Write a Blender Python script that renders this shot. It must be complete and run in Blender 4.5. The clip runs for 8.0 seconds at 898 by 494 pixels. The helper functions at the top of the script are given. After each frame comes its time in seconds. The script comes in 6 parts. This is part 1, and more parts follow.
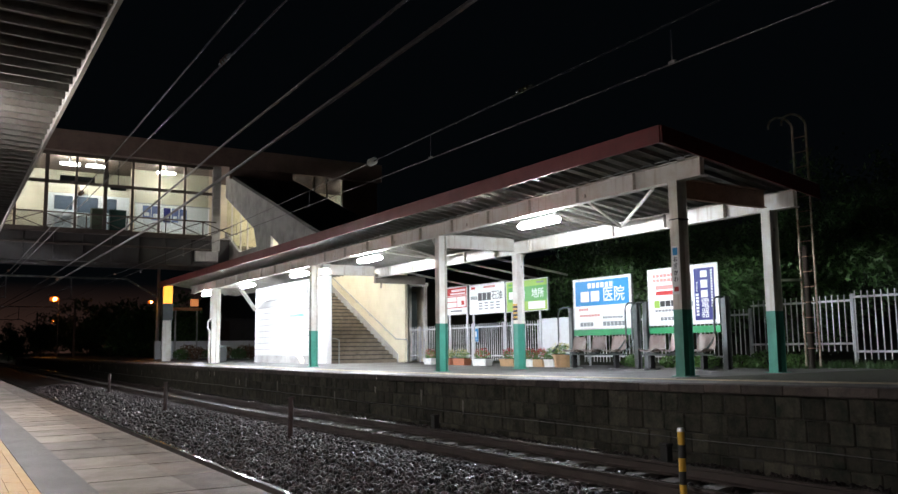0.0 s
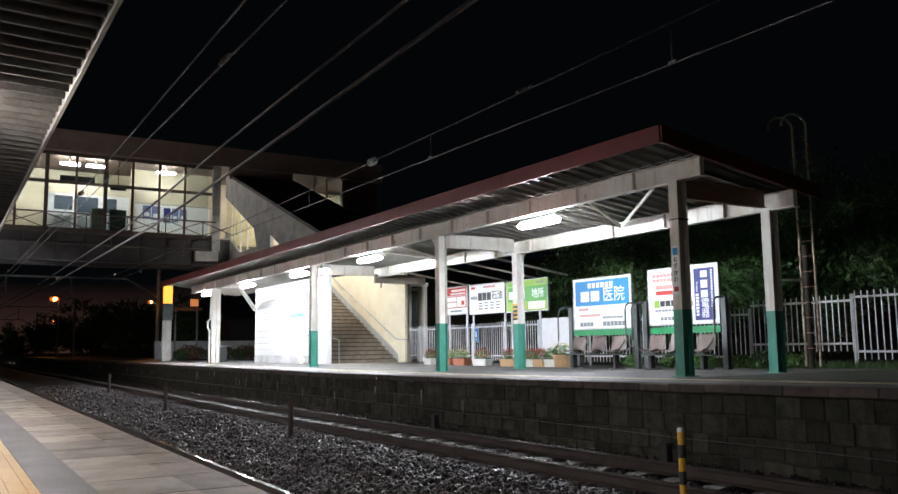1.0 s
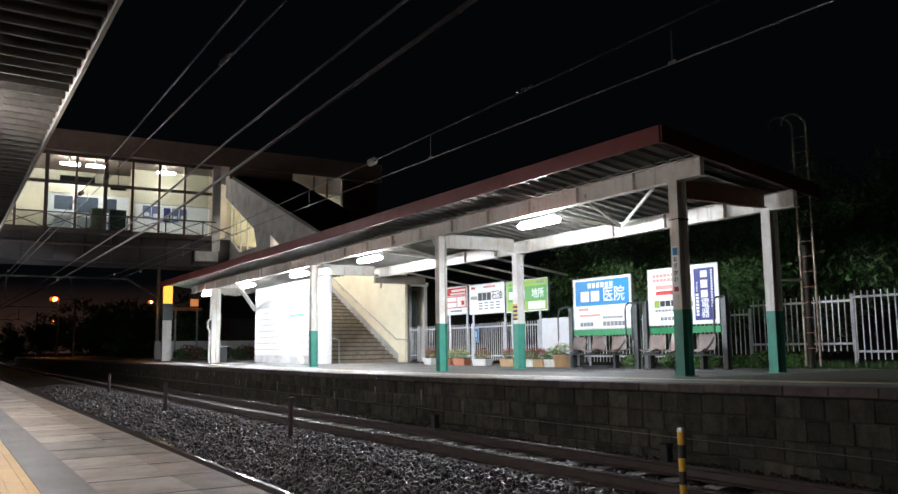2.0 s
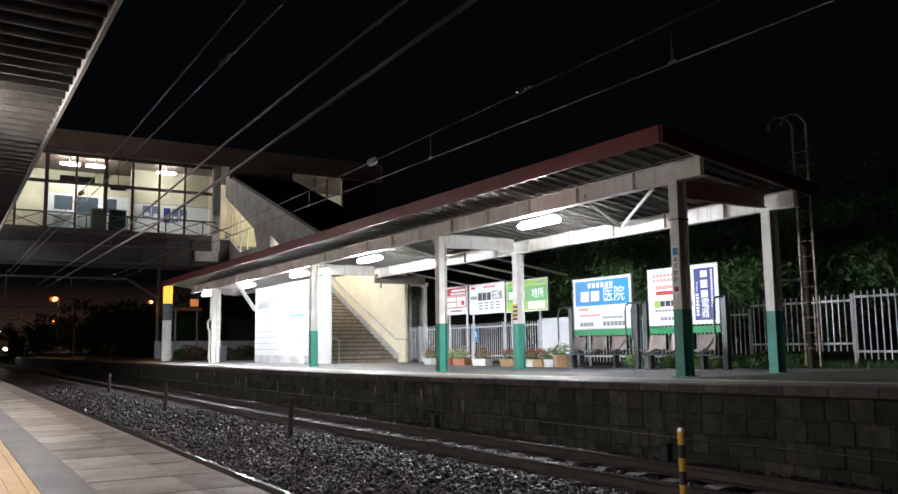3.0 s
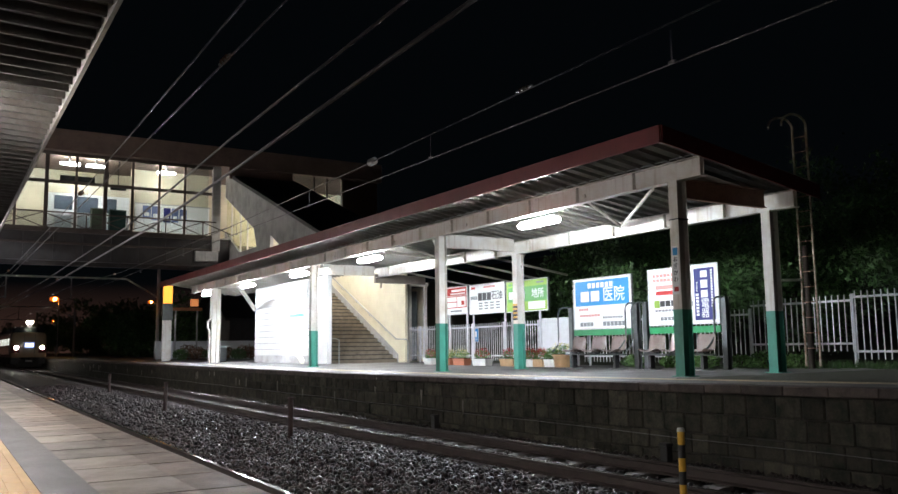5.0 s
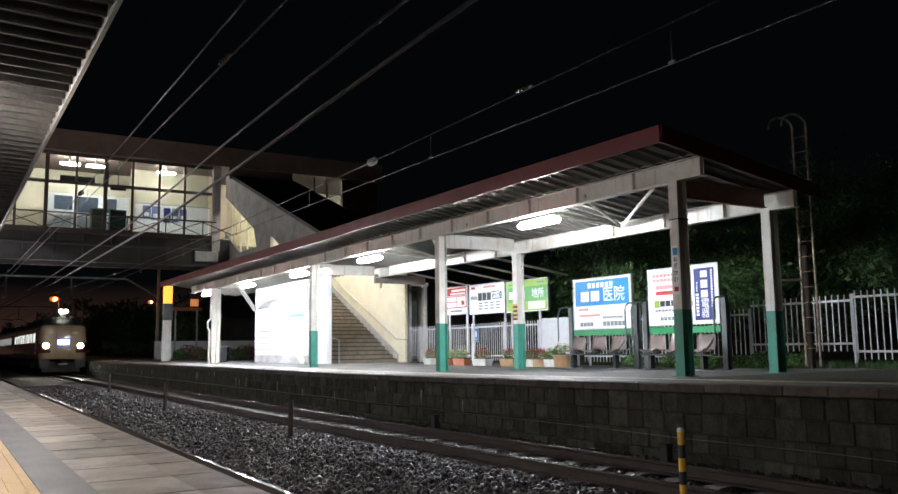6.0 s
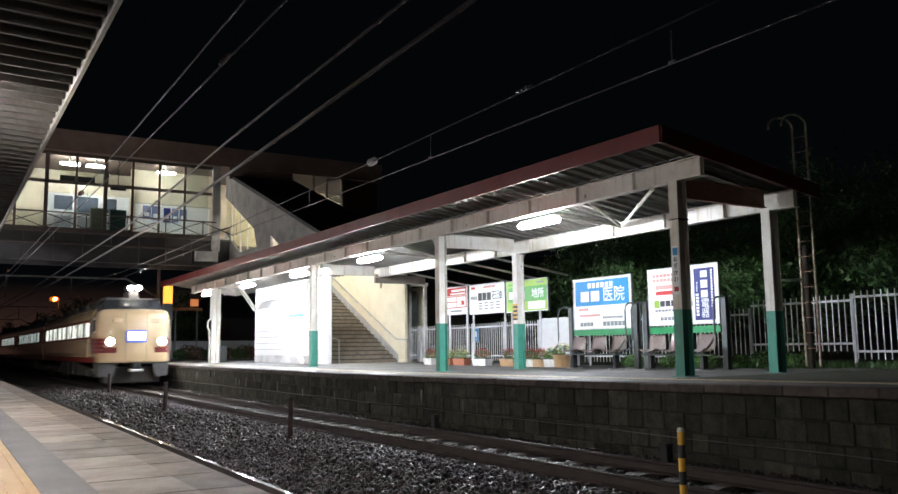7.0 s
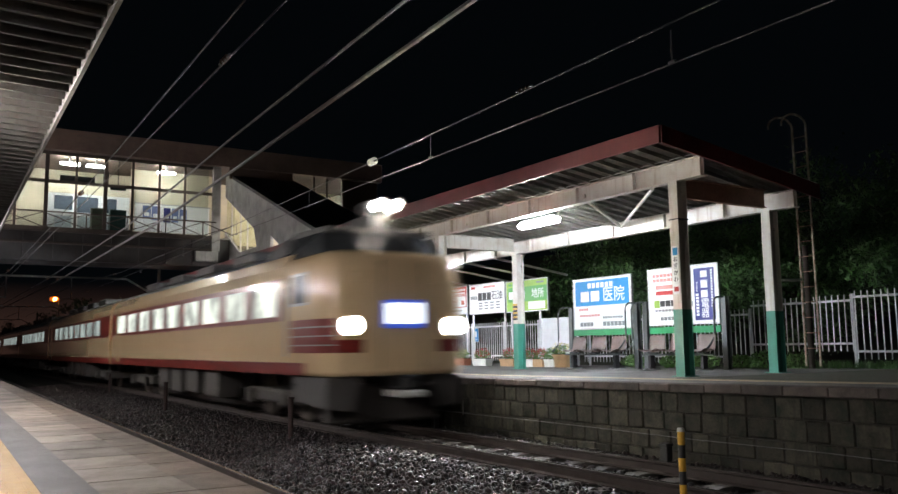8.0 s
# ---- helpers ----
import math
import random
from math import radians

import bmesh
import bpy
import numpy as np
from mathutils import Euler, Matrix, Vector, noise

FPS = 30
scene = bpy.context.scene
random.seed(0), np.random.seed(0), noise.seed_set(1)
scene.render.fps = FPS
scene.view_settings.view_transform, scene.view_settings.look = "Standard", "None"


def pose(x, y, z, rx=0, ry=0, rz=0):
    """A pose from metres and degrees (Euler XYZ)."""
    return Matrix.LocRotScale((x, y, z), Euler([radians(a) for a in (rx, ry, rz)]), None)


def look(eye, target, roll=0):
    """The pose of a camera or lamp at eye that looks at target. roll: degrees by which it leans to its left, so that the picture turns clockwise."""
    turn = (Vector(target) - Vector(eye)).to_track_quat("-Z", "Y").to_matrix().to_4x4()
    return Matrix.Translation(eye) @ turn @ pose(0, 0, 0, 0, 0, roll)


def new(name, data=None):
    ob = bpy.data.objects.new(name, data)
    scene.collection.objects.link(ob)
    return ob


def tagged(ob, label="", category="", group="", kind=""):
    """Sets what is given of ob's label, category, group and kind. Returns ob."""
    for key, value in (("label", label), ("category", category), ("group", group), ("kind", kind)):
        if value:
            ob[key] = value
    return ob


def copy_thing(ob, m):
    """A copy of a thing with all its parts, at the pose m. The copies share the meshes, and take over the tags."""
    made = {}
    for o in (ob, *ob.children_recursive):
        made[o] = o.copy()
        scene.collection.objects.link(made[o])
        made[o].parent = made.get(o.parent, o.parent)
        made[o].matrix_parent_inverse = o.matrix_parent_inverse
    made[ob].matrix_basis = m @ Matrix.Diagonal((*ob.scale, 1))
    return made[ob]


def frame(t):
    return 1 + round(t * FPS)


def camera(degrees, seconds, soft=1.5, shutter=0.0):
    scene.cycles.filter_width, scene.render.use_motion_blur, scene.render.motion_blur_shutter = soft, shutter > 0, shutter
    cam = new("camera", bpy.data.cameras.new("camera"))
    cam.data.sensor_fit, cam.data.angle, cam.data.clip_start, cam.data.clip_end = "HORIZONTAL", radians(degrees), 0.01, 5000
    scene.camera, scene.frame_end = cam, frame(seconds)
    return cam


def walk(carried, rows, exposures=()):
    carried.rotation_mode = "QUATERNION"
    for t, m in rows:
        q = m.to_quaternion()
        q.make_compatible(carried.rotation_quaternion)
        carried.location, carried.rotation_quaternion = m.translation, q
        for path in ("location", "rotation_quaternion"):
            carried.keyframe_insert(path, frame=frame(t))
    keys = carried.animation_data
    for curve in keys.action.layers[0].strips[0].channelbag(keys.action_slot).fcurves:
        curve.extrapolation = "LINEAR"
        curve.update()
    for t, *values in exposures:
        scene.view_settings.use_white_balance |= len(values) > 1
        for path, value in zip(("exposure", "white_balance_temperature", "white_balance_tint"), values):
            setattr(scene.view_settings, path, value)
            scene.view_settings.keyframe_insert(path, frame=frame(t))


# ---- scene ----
# ================= camera =================
cam = camera(56.668, 8.0, soft=1.5, shutter=0.75)
EYE = (0.0, 0.0, 0.63)
_yaw, _pitch = radians(31.538), radians(6.82)
AIM = (math.sin(_yaw) * math.cos(_pitch), math.cos(_yaw) * math.cos(_pitch), 0.63 + math.sin(_pitch))
STAND = look(EYE, AIM, -0.7032)
walk(cam, [(0.0, STAND), (8.0, STAND)])

# ================= night sky and exposure =================
world = bpy.data.worlds.new("night_sky")
scene.world = world
world.use_nodes = True
_bg = world.node_tree.nodes["Background"]
_nt = world.node_tree
_geo = _nt.nodes.new("ShaderNodeTexCoord")
_sep = _nt.nodes.new("ShaderNodeSeparateXYZ")
_nt.links.new(_geo.outputs["Generated"], _sep.inputs["Vector"])
_ramp = _nt.nodes.new("ShaderNodeValToRGB")
_ramp.color_ramp.elements[0].position, _ramp.color_ramp.elements[0].color = 0.0, (0.044, 0.0225, 0.0170, 1)
_ramp.color_ramp.elements[1].position, _ramp.color_ramp.elements[1].color = 0.075, (0.0010, 0.0015, 0.0020, 1)
_nt.links.new(_sep.outputs["Z"], _ramp.inputs["Fac"])
_nt.links.new(_ramp.outputs["Color"], _bg.inputs["Color"])
_bg.inputs["Strength"].default_value = 1.0
scene.view_settings.exposure = 0.0

TUBE = 500.0        # platform fluorescent tubes
TUBE_NEAR = 280.0
TUBE_BRIDGE = 98.0
SODIUM = 0.95
HEAD = 520.0

# ================= materials =================


def material(name, color, rough=0.6, metal=0.0, vary=0.25, scale=6.0, fine=60.0, bump=0.15, second=None,
             amount=0.5, streaks=0.0, streak_color=(0.10, 0.045, 0.02), island=False, rand=0.0, coat=0.0, stretch=(1, 1, 1), wet=0.0, local=False, spec=0.5):
    """A worn surface: base colour, stains at two scales, optional vertical streaks, relief."""
    m = bpy.data.materials.new(name)
    m.use_nodes = True
    nt = m.node_tree
    N, L = nt.nodes, nt.links
    b = N["Principled BSDF"]
    b.inputs["Metallic"].default_value = metal
    b.inputs["Specular IOR Level"].default_value = spec
    geo = N.new("ShaderNodeNewGeometry")
    mp = N.new("ShaderNodeMapping")
    if local:
        where = N.new("ShaderNodeTexCoord").outputs["Object"]
    else:
        where = geo.outputs["Position"]
    L.new(where, mp.inputs["Vector"])
    mp.inputs["Scale"].default_value = stretch
    n1 = N.new("ShaderNodeTexNoise")
    n1.inputs["Scale"].default_value = scale
    n1.inputs["Detail"].default_value = 6
    n1.inputs["Roughness"].default_value = 0.65
    L.new(mp.outputs["Vector"], n1.inputs["Vector"])
    n2 = N.new("ShaderNodeTexNoise")
    n2.inputs["Scale"].default_value = fine
    n2.inputs["Detail"].default_value = 4
    L.new(mp.outputs["Vector"], n2.inputs["Vector"])
    second = second or tuple(c * 0.55 for c in color)
    mix = N.new("ShaderNodeMix")
    mix.data_type = "RGBA"
    mix.inputs[6].default_value = (*color, 1)
    mix.inputs[7].default_value = (*second, 1)
    ramp = N.new("ShaderNodeMapRange")
    ramp.inputs["From Min"].default_value = 0.42
    ramp.inputs["From Max"].default_value = 0.68
    ramp.inputs["To Max"].default_value = amount
    L.new(n1.outputs["Fac"], ramp.inputs["Value"])
    L.new(ramp.outputs["Result"], mix.inputs["Factor"])
    col = mix.outputs[2]
    if streaks:
        mp2 = N.new("ShaderNodeMapping")
        mp2.inputs["Scale"].default_value = (9, 9, 0.5)
        L.new(where, mp2.inputs["Vector"])
        n3 = N.new("ShaderNodeTexNoise")
        n3.inputs["Scale"].default_value = 1.6
        n3.inputs["Detail"].default_value = 5
        L.new(mp2.outputs["Vector"], n3.inputs["Vector"])
        r3 = N.new("ShaderNodeMapRange")
        r3.inputs["From Min"].default_value = 0.55
        r3.inputs["From Max"].default_value = 0.75
        r3.inputs["To Max"].default_value = streaks
        L.new(n3.outputs["Fac"], r3.inputs["Value"])
        m3 = N.new("ShaderNodeMix")
        m3.data_type = "RGBA"
        m3.inputs[7].default_value = (*streak_color, 1)
        L.new(r3.outputs["Result"], m3.inputs["Factor"])
        L.new(col, m3.inputs[6])
        col = m3.outputs[2]
    hsv = N.new("ShaderNodeHueSaturation")
    L.new(col, hsv.inputs["Color"])
    val = N.new("ShaderNodeMapRange")
    val.inputs["To Min"].default_value = 1 - vary
    val.inputs["To Max"].default_value = 1 + vary
    L.new(n2.outputs["Fac"], val.inputs["Value"])
    out = val.outputs["Result"]
    if island or rand:
        if island:
            src = geo.outputs["Random Per Island"]
        else:
            oi = N.new("ShaderNodeObjectInfo")
            src = oi.outputs["Random"]
        rr = N.new("ShaderNodeMapRange")
        k = rand or 0.4
        rr.inputs["To Min"].default_value = 1 - k
        rr.inputs["To Max"].default_value = 1 + k
        L.new(src, rr.inputs["Value"])
        mul = N.new("ShaderNodeMath")
        mul.operation = "MULTIPLY"
        L.new(out, mul.inputs[0])
        L.new(rr.outputs["Result"], mul.inputs[1])
        out = mul.outputs["Value"]
    L.new(out, hsv.inputs["Value"])
    L.new(hsv.outputs["Color"], b.inputs["Base Color"])
    rg = N.new("ShaderNodeMapRange")
    rg.inputs["To Min"].default_value = max(0.03, rough - 0.12 - wet)
    rg.inputs["To Max"].default_value = min(1, rough + 0.12)
    L.new(n1.outputs["Fac"], rg.inputs["Value"])
    if local:
        b.inputs["Roughness"].default_value = rough
    else:
        L.new(rg.outputs["Result"], b.inputs["Roughness"])
    if coat:
        b.inputs["Coat Weight"].default_value = coat
        b.inputs["Coat Roughness"].default_value = 0.08
    if bump:
        bp = N.new("ShaderNodeBump")
        bp.inputs["Strength"].default_value = bump
        bp.inputs["Distance"].default_value = 0.01
        L.new(n2.outputs["Fac"], bp.inputs["Height"])
        L.new(bp.outputs["Normal"], b.inputs["Normal"])
    return m


def glow(name, color, strength):
    m = bpy.data.materials.new(name)
    m.use_nodes = True
    b = m.node_tree.nodes["Principled BSDF"]
    b.inputs["Base Color"].default_value = (*color, 1)
    b.inputs["Emission Color"].default_value = (*color, 1)
    b.inputs["Emission Strength"].default_value = strength
    b.inputs["Roughness"].default_value = 0.3
    return m


def glass(name, color=(0.9, 0.95, 0.95), rough=0.02, clear=0.93):
    m = bpy.data.materials.new(name)
    m.use_nodes = True
    nt = m.node_tree
    b = nt.nodes["Principled BSDF"]
    b.inputs["Base Color"].default_value = (*color, 1)
    b.inputs["Roughness"].default_value = rough
    tr = nt.nodes.new("ShaderNodeBsdfTransparent")
    tr.inputs["Color"].default_value = (*color, 1)
    gl = nt.nodes.new("ShaderNodeBsdfGlossy")
    gl.inputs["Roughness"].default_value = rough
    mx = nt.nodes.new("ShaderNodeMixShader")
    mx.inputs["Fac"].default_value = 1 - clear
    nt.links.new(tr.outputs["BSDF"], mx.inputs[1])
    nt.links.new(gl.outputs["BSDF"], mx.inputs[2])
    nt.links.new(mx.outputs["Shader"], nt.nodes["Material Output"].inputs["Surface"])
    return m


M = {}
M["asphalt"] = material("wet_asphalt", (0.052, 0.049, 0.052), 0.55, vary=0.6, scale=2.5, fine=140, bump=0.6, wet=0.12)
M["paving"] = material("worn_concrete_paving", (0.20, 0.17, 0.14), 0.55, vary=0.3, scale=2.2, fine=120, bump=0.3, second=(0.07, 0.053, 0.04), amount=0.95, rand=0.42, wet=0.1)
M["edge_stone"] = material("brown_edge_stone", (0.105, 0.074, 0.053), 0.55, vary=0.4, scale=4, fine=110, bump=0.35, second=(0.05, 0.035, 0.027), amount=0.9, rand=0.25, wet=0.1)
M["yellow_tile"] = material("yellow_tactile_tile", (0.42, 0.265, 0.085), 0.55, vary=0.2, scale=4, fine=90, bump=0.2, second=(0.30, 0.19, 0.075), rand=0.08)
M["pale_line"] = material("worn_pale_yellow_paint", (0.42, 0.34, 0.19), 0.6, vary=0.3, scale=3, fine=60, bump=0.2, second=(0.20, 0.17, 0.12), amount=0.8)
M["platform_top"] = material("damp_platform_concrete", (0.088, 0.082, 0.078), 0.62, vary=0.4, scale=0.9, fine=70, bump=0.35, second=(0.045, 0.042, 0.041), amount=0.9, wet=0.2, spec=0.35)
M["coping"] = material("brown_stone_coping", (0.062, 0.048, 0.041), 0.75, vary=0.45, scale=5, fine=50, bump=0.6, second=(0.028, 0.022, 0.019), amount=0.9, rand=0.35, spec=0.3)
M["block"] = material("mossy_concrete_block", (0.047, 0.042, 0.031), 0.9, vary=0.55, scale=5.5, fine=32, bump=0.9, second=(0.012, 0.015, 0.011), amount=1.0, streaks=0.8, streak_color=(0.011, 0.010, 0.009), rand=0.45, spec=0.2)
M["mortar"] = material("dark_mortar", (0.022, 0.021, 0.017), 0.9, vary=0.3)
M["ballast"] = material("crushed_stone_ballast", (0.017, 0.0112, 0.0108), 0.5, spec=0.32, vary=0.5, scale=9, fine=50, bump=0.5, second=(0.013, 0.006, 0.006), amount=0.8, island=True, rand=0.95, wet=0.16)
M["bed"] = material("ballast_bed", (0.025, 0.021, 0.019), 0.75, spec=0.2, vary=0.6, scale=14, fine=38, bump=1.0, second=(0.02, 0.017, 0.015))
M["rail_side"] = material("rusty_rail_steel", (0.030, 0.019, 0.015), 0.65, metal=0.2, vary=0.3)
M["rail_top"] = material("polished_rail_head", (0.28, 0.27, 0.265), 0.2, metal=1.0, vary=0.1, scale=20, bump=0.03)
M["sleeper"] = material("weathered_concrete_sleeper", (0.085, 0.075, 0.068), 0.8, spec=0.3, vary=0.3, scale=5, bump=0.3, second=(0.04, 0.033, 0.028), rand=0.15)
M["white_steel"] = material("stained_cream_steel_paint", (0.70, 0.68, 0.63), 0.5, vary=0.08, scale=2.5, fine=40, bump=0.06, second=(0.50, 0.42, 0.31), amount=0.55, streaks=0.45, streak_color=(0.30, 0.17, 0.09))
M["green_paint"] = material("teal_green_paint", (0.065, 0.30, 0.225), 0.42, vary=0.12, scale=4, fine=40, bump=0.06, second=(0.05, 0.19, 0.145), streaks=0.3, streak_color=(0.09, 0.07, 0.04))
M["red_fascia"] = material("maroon_painted_fascia", (0.15, 0.021, 0.019), 0.5, vary=0.15, scale=2, fine=30, bump=0.05, second=(0.11, 0.02, 0.02), streaks=0.3, streak_color=(0.05, 0.02, 0.015))
M["roof_sheet"] = material("galvanised_roof_sheet", (0.30, 0.285, 0.26), 0.45, metal=0.2, vary=0.15, scale=2, fine=30, bump=0.05, second=(0.20, 0.17, 0.14), amount=0.7, streaks=0.3, streak_color=(0.14, 0.085, 0.05))
# Darker copy of roof_sheet: the near underside's dimness is put in the colour.
M["near_roof"] = material("dim_galvanised_roof", (0.15, 0.14, 0.125), 0.5, metal=0.2, vary=0.2, scale=2, fine=30, bump=0.05, second=(0.08, 0.062, 0.05), amount=0.9, streaks=0.4, streak_color=(0.07, 0.04, 0.025))
M["roof_dark"] = material("dark_roof", (0.035, 0.034, 0.036), 0.7)
M["rust_steel"] = material("rusty_brown_steel", (0.34, 0.19, 0.13), 0.7, vary=0.3, scale=4, second=(0.10, 0.05, 0.035))
M["white_wall"] = material("white_board_wall", (0.50, 0.50, 0.49), 0.5, vary=0.05, scale=2, fine=30, bump=0.04, second=(0.66, 0.65, 0.60), amount=0.3, streaks=0.15, streak_color=(0.45, 0.42, 0.36))
M["cream_wall"] = material("cream_stair_wall", (0.74, 0.68, 0.52), 0.65, vary=0.06, scale=1.5, fine=40, bump=0.05, second=(0.56, 0.50, 0.37), amount=0.4)
M["concrete"] = material("weathered_concrete", (0.44, 0.43, 0.42), 0.85, vary=0.15, scale=1.2, fine=25, bump=0.25, second=(0.20, 0.19, 0.18), amount=0.7, streaks=0.5, streak_color=(0.11, 0.105, 0.10))
M["bridge_steel"] = material("dark_brown_bridge_steel", (0.075, 0.058, 0.05), 0.6, vary=0.25, scale=2, bump=0.1)
M["bridge_girder"] = material("dark_bridge_girder", (0.048, 0.043, 0.043), 0.65, vary=0.3, scale=1.5, bump=0.1, streaks=0.4, streak_color=(0.06, 0.03, 0.02))
M["bridge_fascia"] = material("brown_bridge_fascia", (0.17, 0.115, 0.095), 0.7, vary=0.15, scale=1.5, bump=0.1, streaks=0.3, streak_color=(0.08, 0.06, 0.05))
M["interior"] = material("cream_interior_wall", (0.74, 0.67, 0.50), 0.7, vary=0.05, scale=1, bump=0.03)
M["step"] = material("worn_stair_concrete", (0.25, 0.21, 0.16), 0.8, vary=0.25, scale=4, fine=60, bump=0.25, second=(0.12, 0.095, 0.075), amount=0.7)
M["nosing"] = material("dark_step_nosing", (0.05, 0.042, 0.036), 0.6)
M["galv"] = material("galvanised_steel", (0.42, 0.43, 0.42), 0.4, metal=0.6, vary=0.12, scale=8, bump=0.04)
M["wire"] = material("dull_wire_metal", (0.15, 0.145, 0.15), 0.45, metal=0.5, vary=0.1, bump=0)
M["messenger"] = material("dark_messenger_wire", (0.17, 0.16, 0.16), 0.5, metal=0.5, vary=0.1, bump=0)
M["purlin"] = material("dull_primer_purlin", (0.20, 0.17, 0.14), 0.6, vary=0.2, scale=3)
M["copper"] = material("worn_contact_wire", (0.085, 0.07, 0.07), 0.4, metal=0.6, vary=0.1, bump=0)
M["insulator"] = material("white_porcelain", (0.75, 0.74, 0.72), 0.2, vary=0.05)
M["white_fence"] = material("white_fence_paint", (0.68, 0.69, 0.71), 0.45, vary=0.06, scale=6, bump=0.04, second=(0.55, 0.55, 0.54), amount=0.4)
M["pole"] = material("dark_pole", (0.10, 0.085, 0.075), 0.7)
M["black"] = material("black_rubber", (0.015, 0.015, 0.016), 0.6)
M["earth"] = material("dark_earth_and_grass", (0.035, 0.04, 0.02), 0.9, vary=0.5, scale=2, fine=30, bump=0.6, second=(0.05, 0.038, 0.025))
M["leaf"] = material("broad_green_leaves", (0.055, 0.12, 0.03), 0.45, vary=0.3, scale=1, fine=5, bump=0, second=(0.03, 0.07, 0.02), island=True, rand=0.5)
M["ladder_paint"] = material("rusting_cream_paint", (0.52, 0.46, 0.36), 0.6, vary=0.2, scale=9, fine=60, bump=0.15, second=(0.22, 0.10, 0.05), amount=0.95, streaks=0.7, streak_color=(0.20, 0.09, 0.045))
M["bark"] = material("bark", (0.045, 0.033, 0.024), 0.9, bump=0.6)
M["lamp_tube"] = glow("fluorescent_tube", (0.90, 0.965, 1.05), TUBE)
M["lamp_near"] = glow("near_fluorescent_tube", (1.0, 0.95, 0.94), TUBE_NEAR)
M["lamp_bridge"] = glow("bridge_fluorescent_tube", (1.0, 0.98, 0.94), TUBE_BRIDGE)
M["lamp_stair"] = glow("stair_fill_tube", (1.0, 0.98, 0.9), 420.0)
M["lamp_halo"] = glow("sodium_halo", (1.0, 0.17, 0.015), SODIUM)
M["lamp_core"] = glow("sodium_lamp_core", (1.0, 0.30, 0.035), 260.0)
M["cream_body"] = material("cream_train_paint", (0.80, 0.585, 0.345), 0.22, vary=0.04, scale=0.7, fine=20, bump=0.01, second=(0.70, 0.50, 0.29), amount=0.2, coat=0.9, local=True)
M["red_body"] = material("maroon_train_paint", (0.23, 0.028, 0.022), 0.3, vary=0.06, scale=1, fine=20, bump=0.02, coat=0.4, local=True)
M["train_roof"] = material("sooty_train_roof", (0.075, 0.07, 0.068), 0.6, vary=0.2, scale=2, local=True)
M["underfloor"] = material("grimy_underfloor_grey", (0.065, 0.058, 0.052), 0.7, vary=0.25, scale=2, second=(0.04, 0.033, 0.028), local=True)
M["wheel"] = material("wheel_steel", (0.16, 0.13, 0.11), 0.5, metal=0.6, local=True)
M["head_lamp"] = glow("headlight_glass", (1.0, 0.93, 0.82), HEAD)
M["train_glass"] = material("dark_train_glass", (0.07, 0.075, 0.08), 0.14, vary=0.1, bump=0, local=True)


def lit_window(name, color, strength):
    """Saloon glass whose blotchy glow stands in for the lit car, curtains and seats."""
    m = glow(name, color, strength)
    nt = m.node_tree
    b = nt.nodes["Principled BSDF"]
    b.inputs["Base Color"].default_value = (0.04, 0.045, 0.045, 1)
    b.inputs["Roughness"].default_value = 0.05
    tc = nt.nodes.new("ShaderNodeTexCoord")
    mp = nt.nodes.new("ShaderNodeMapping")
    mp.inputs["Scale"].default_value = (1, 1.3, 1.0)
    nt.links.new(tc.outputs["Object"], mp.inputs["Vector"])
    nz = nt.nodes.new("ShaderNodeTexNoise")
    nz.inputs["Scale"].default_value = 1.7
    nz.inputs["Detail"].default_value = 3
    nt.links.new(mp.outputs["Vector"], nz.inputs["Vector"])
    mr = nt.nodes.new("ShaderNodeMapRange")
    mr.inputs["From Min"].default_value = 0.36
    mr.inputs["From Max"].default_value = 0.62
    mr.inputs["To Min"].default_value = strength * 0.22
    mr.inputs["To Max"].default_value = strength
    nt.links.new(nz.outputs["Fac"], mr.inputs["Value"])
    nt.links.new(mr.outputs["Result"], b.inputs["Emission Strength"])
    return m


M["car_light"] = lit_window("lit_saloon_window", (0.95, 1.0, 0.90), 1.35)
M["car_light_dim"] = lit_window("dim_saloon_window", (0.80, 0.95, 0.90), 0.50)

# ================= building helpers =================


def part(name, bm, mat, parent=None, label="", smooth=False, **tags):
    """Links a bmesh as one mesh object under a thing or a part."""
    me = bpy.data.meshes.new(name)
    bm.to_mesh(me)
    bm.free()
    if smooth:
        me.polygons.foreach_set("use_smooth", [True] * len(me.polygons))
    for m in (mat if isinstance(mat, (list, tuple)) else [mat]):
        me.materials.append(m)
    ob = new(name, me)
    if parent is not None:
        ob.parent = parent
    if label or tags:
        tagged(ob, label, **tags)
    return ob


def thing(name, label, category, group="", at=(0, 0, 0), kind=""):
    e = new(name)
    e.location = at
    e.empty_display_size = 0.2
    return tagged(e, label, category, group, kind)


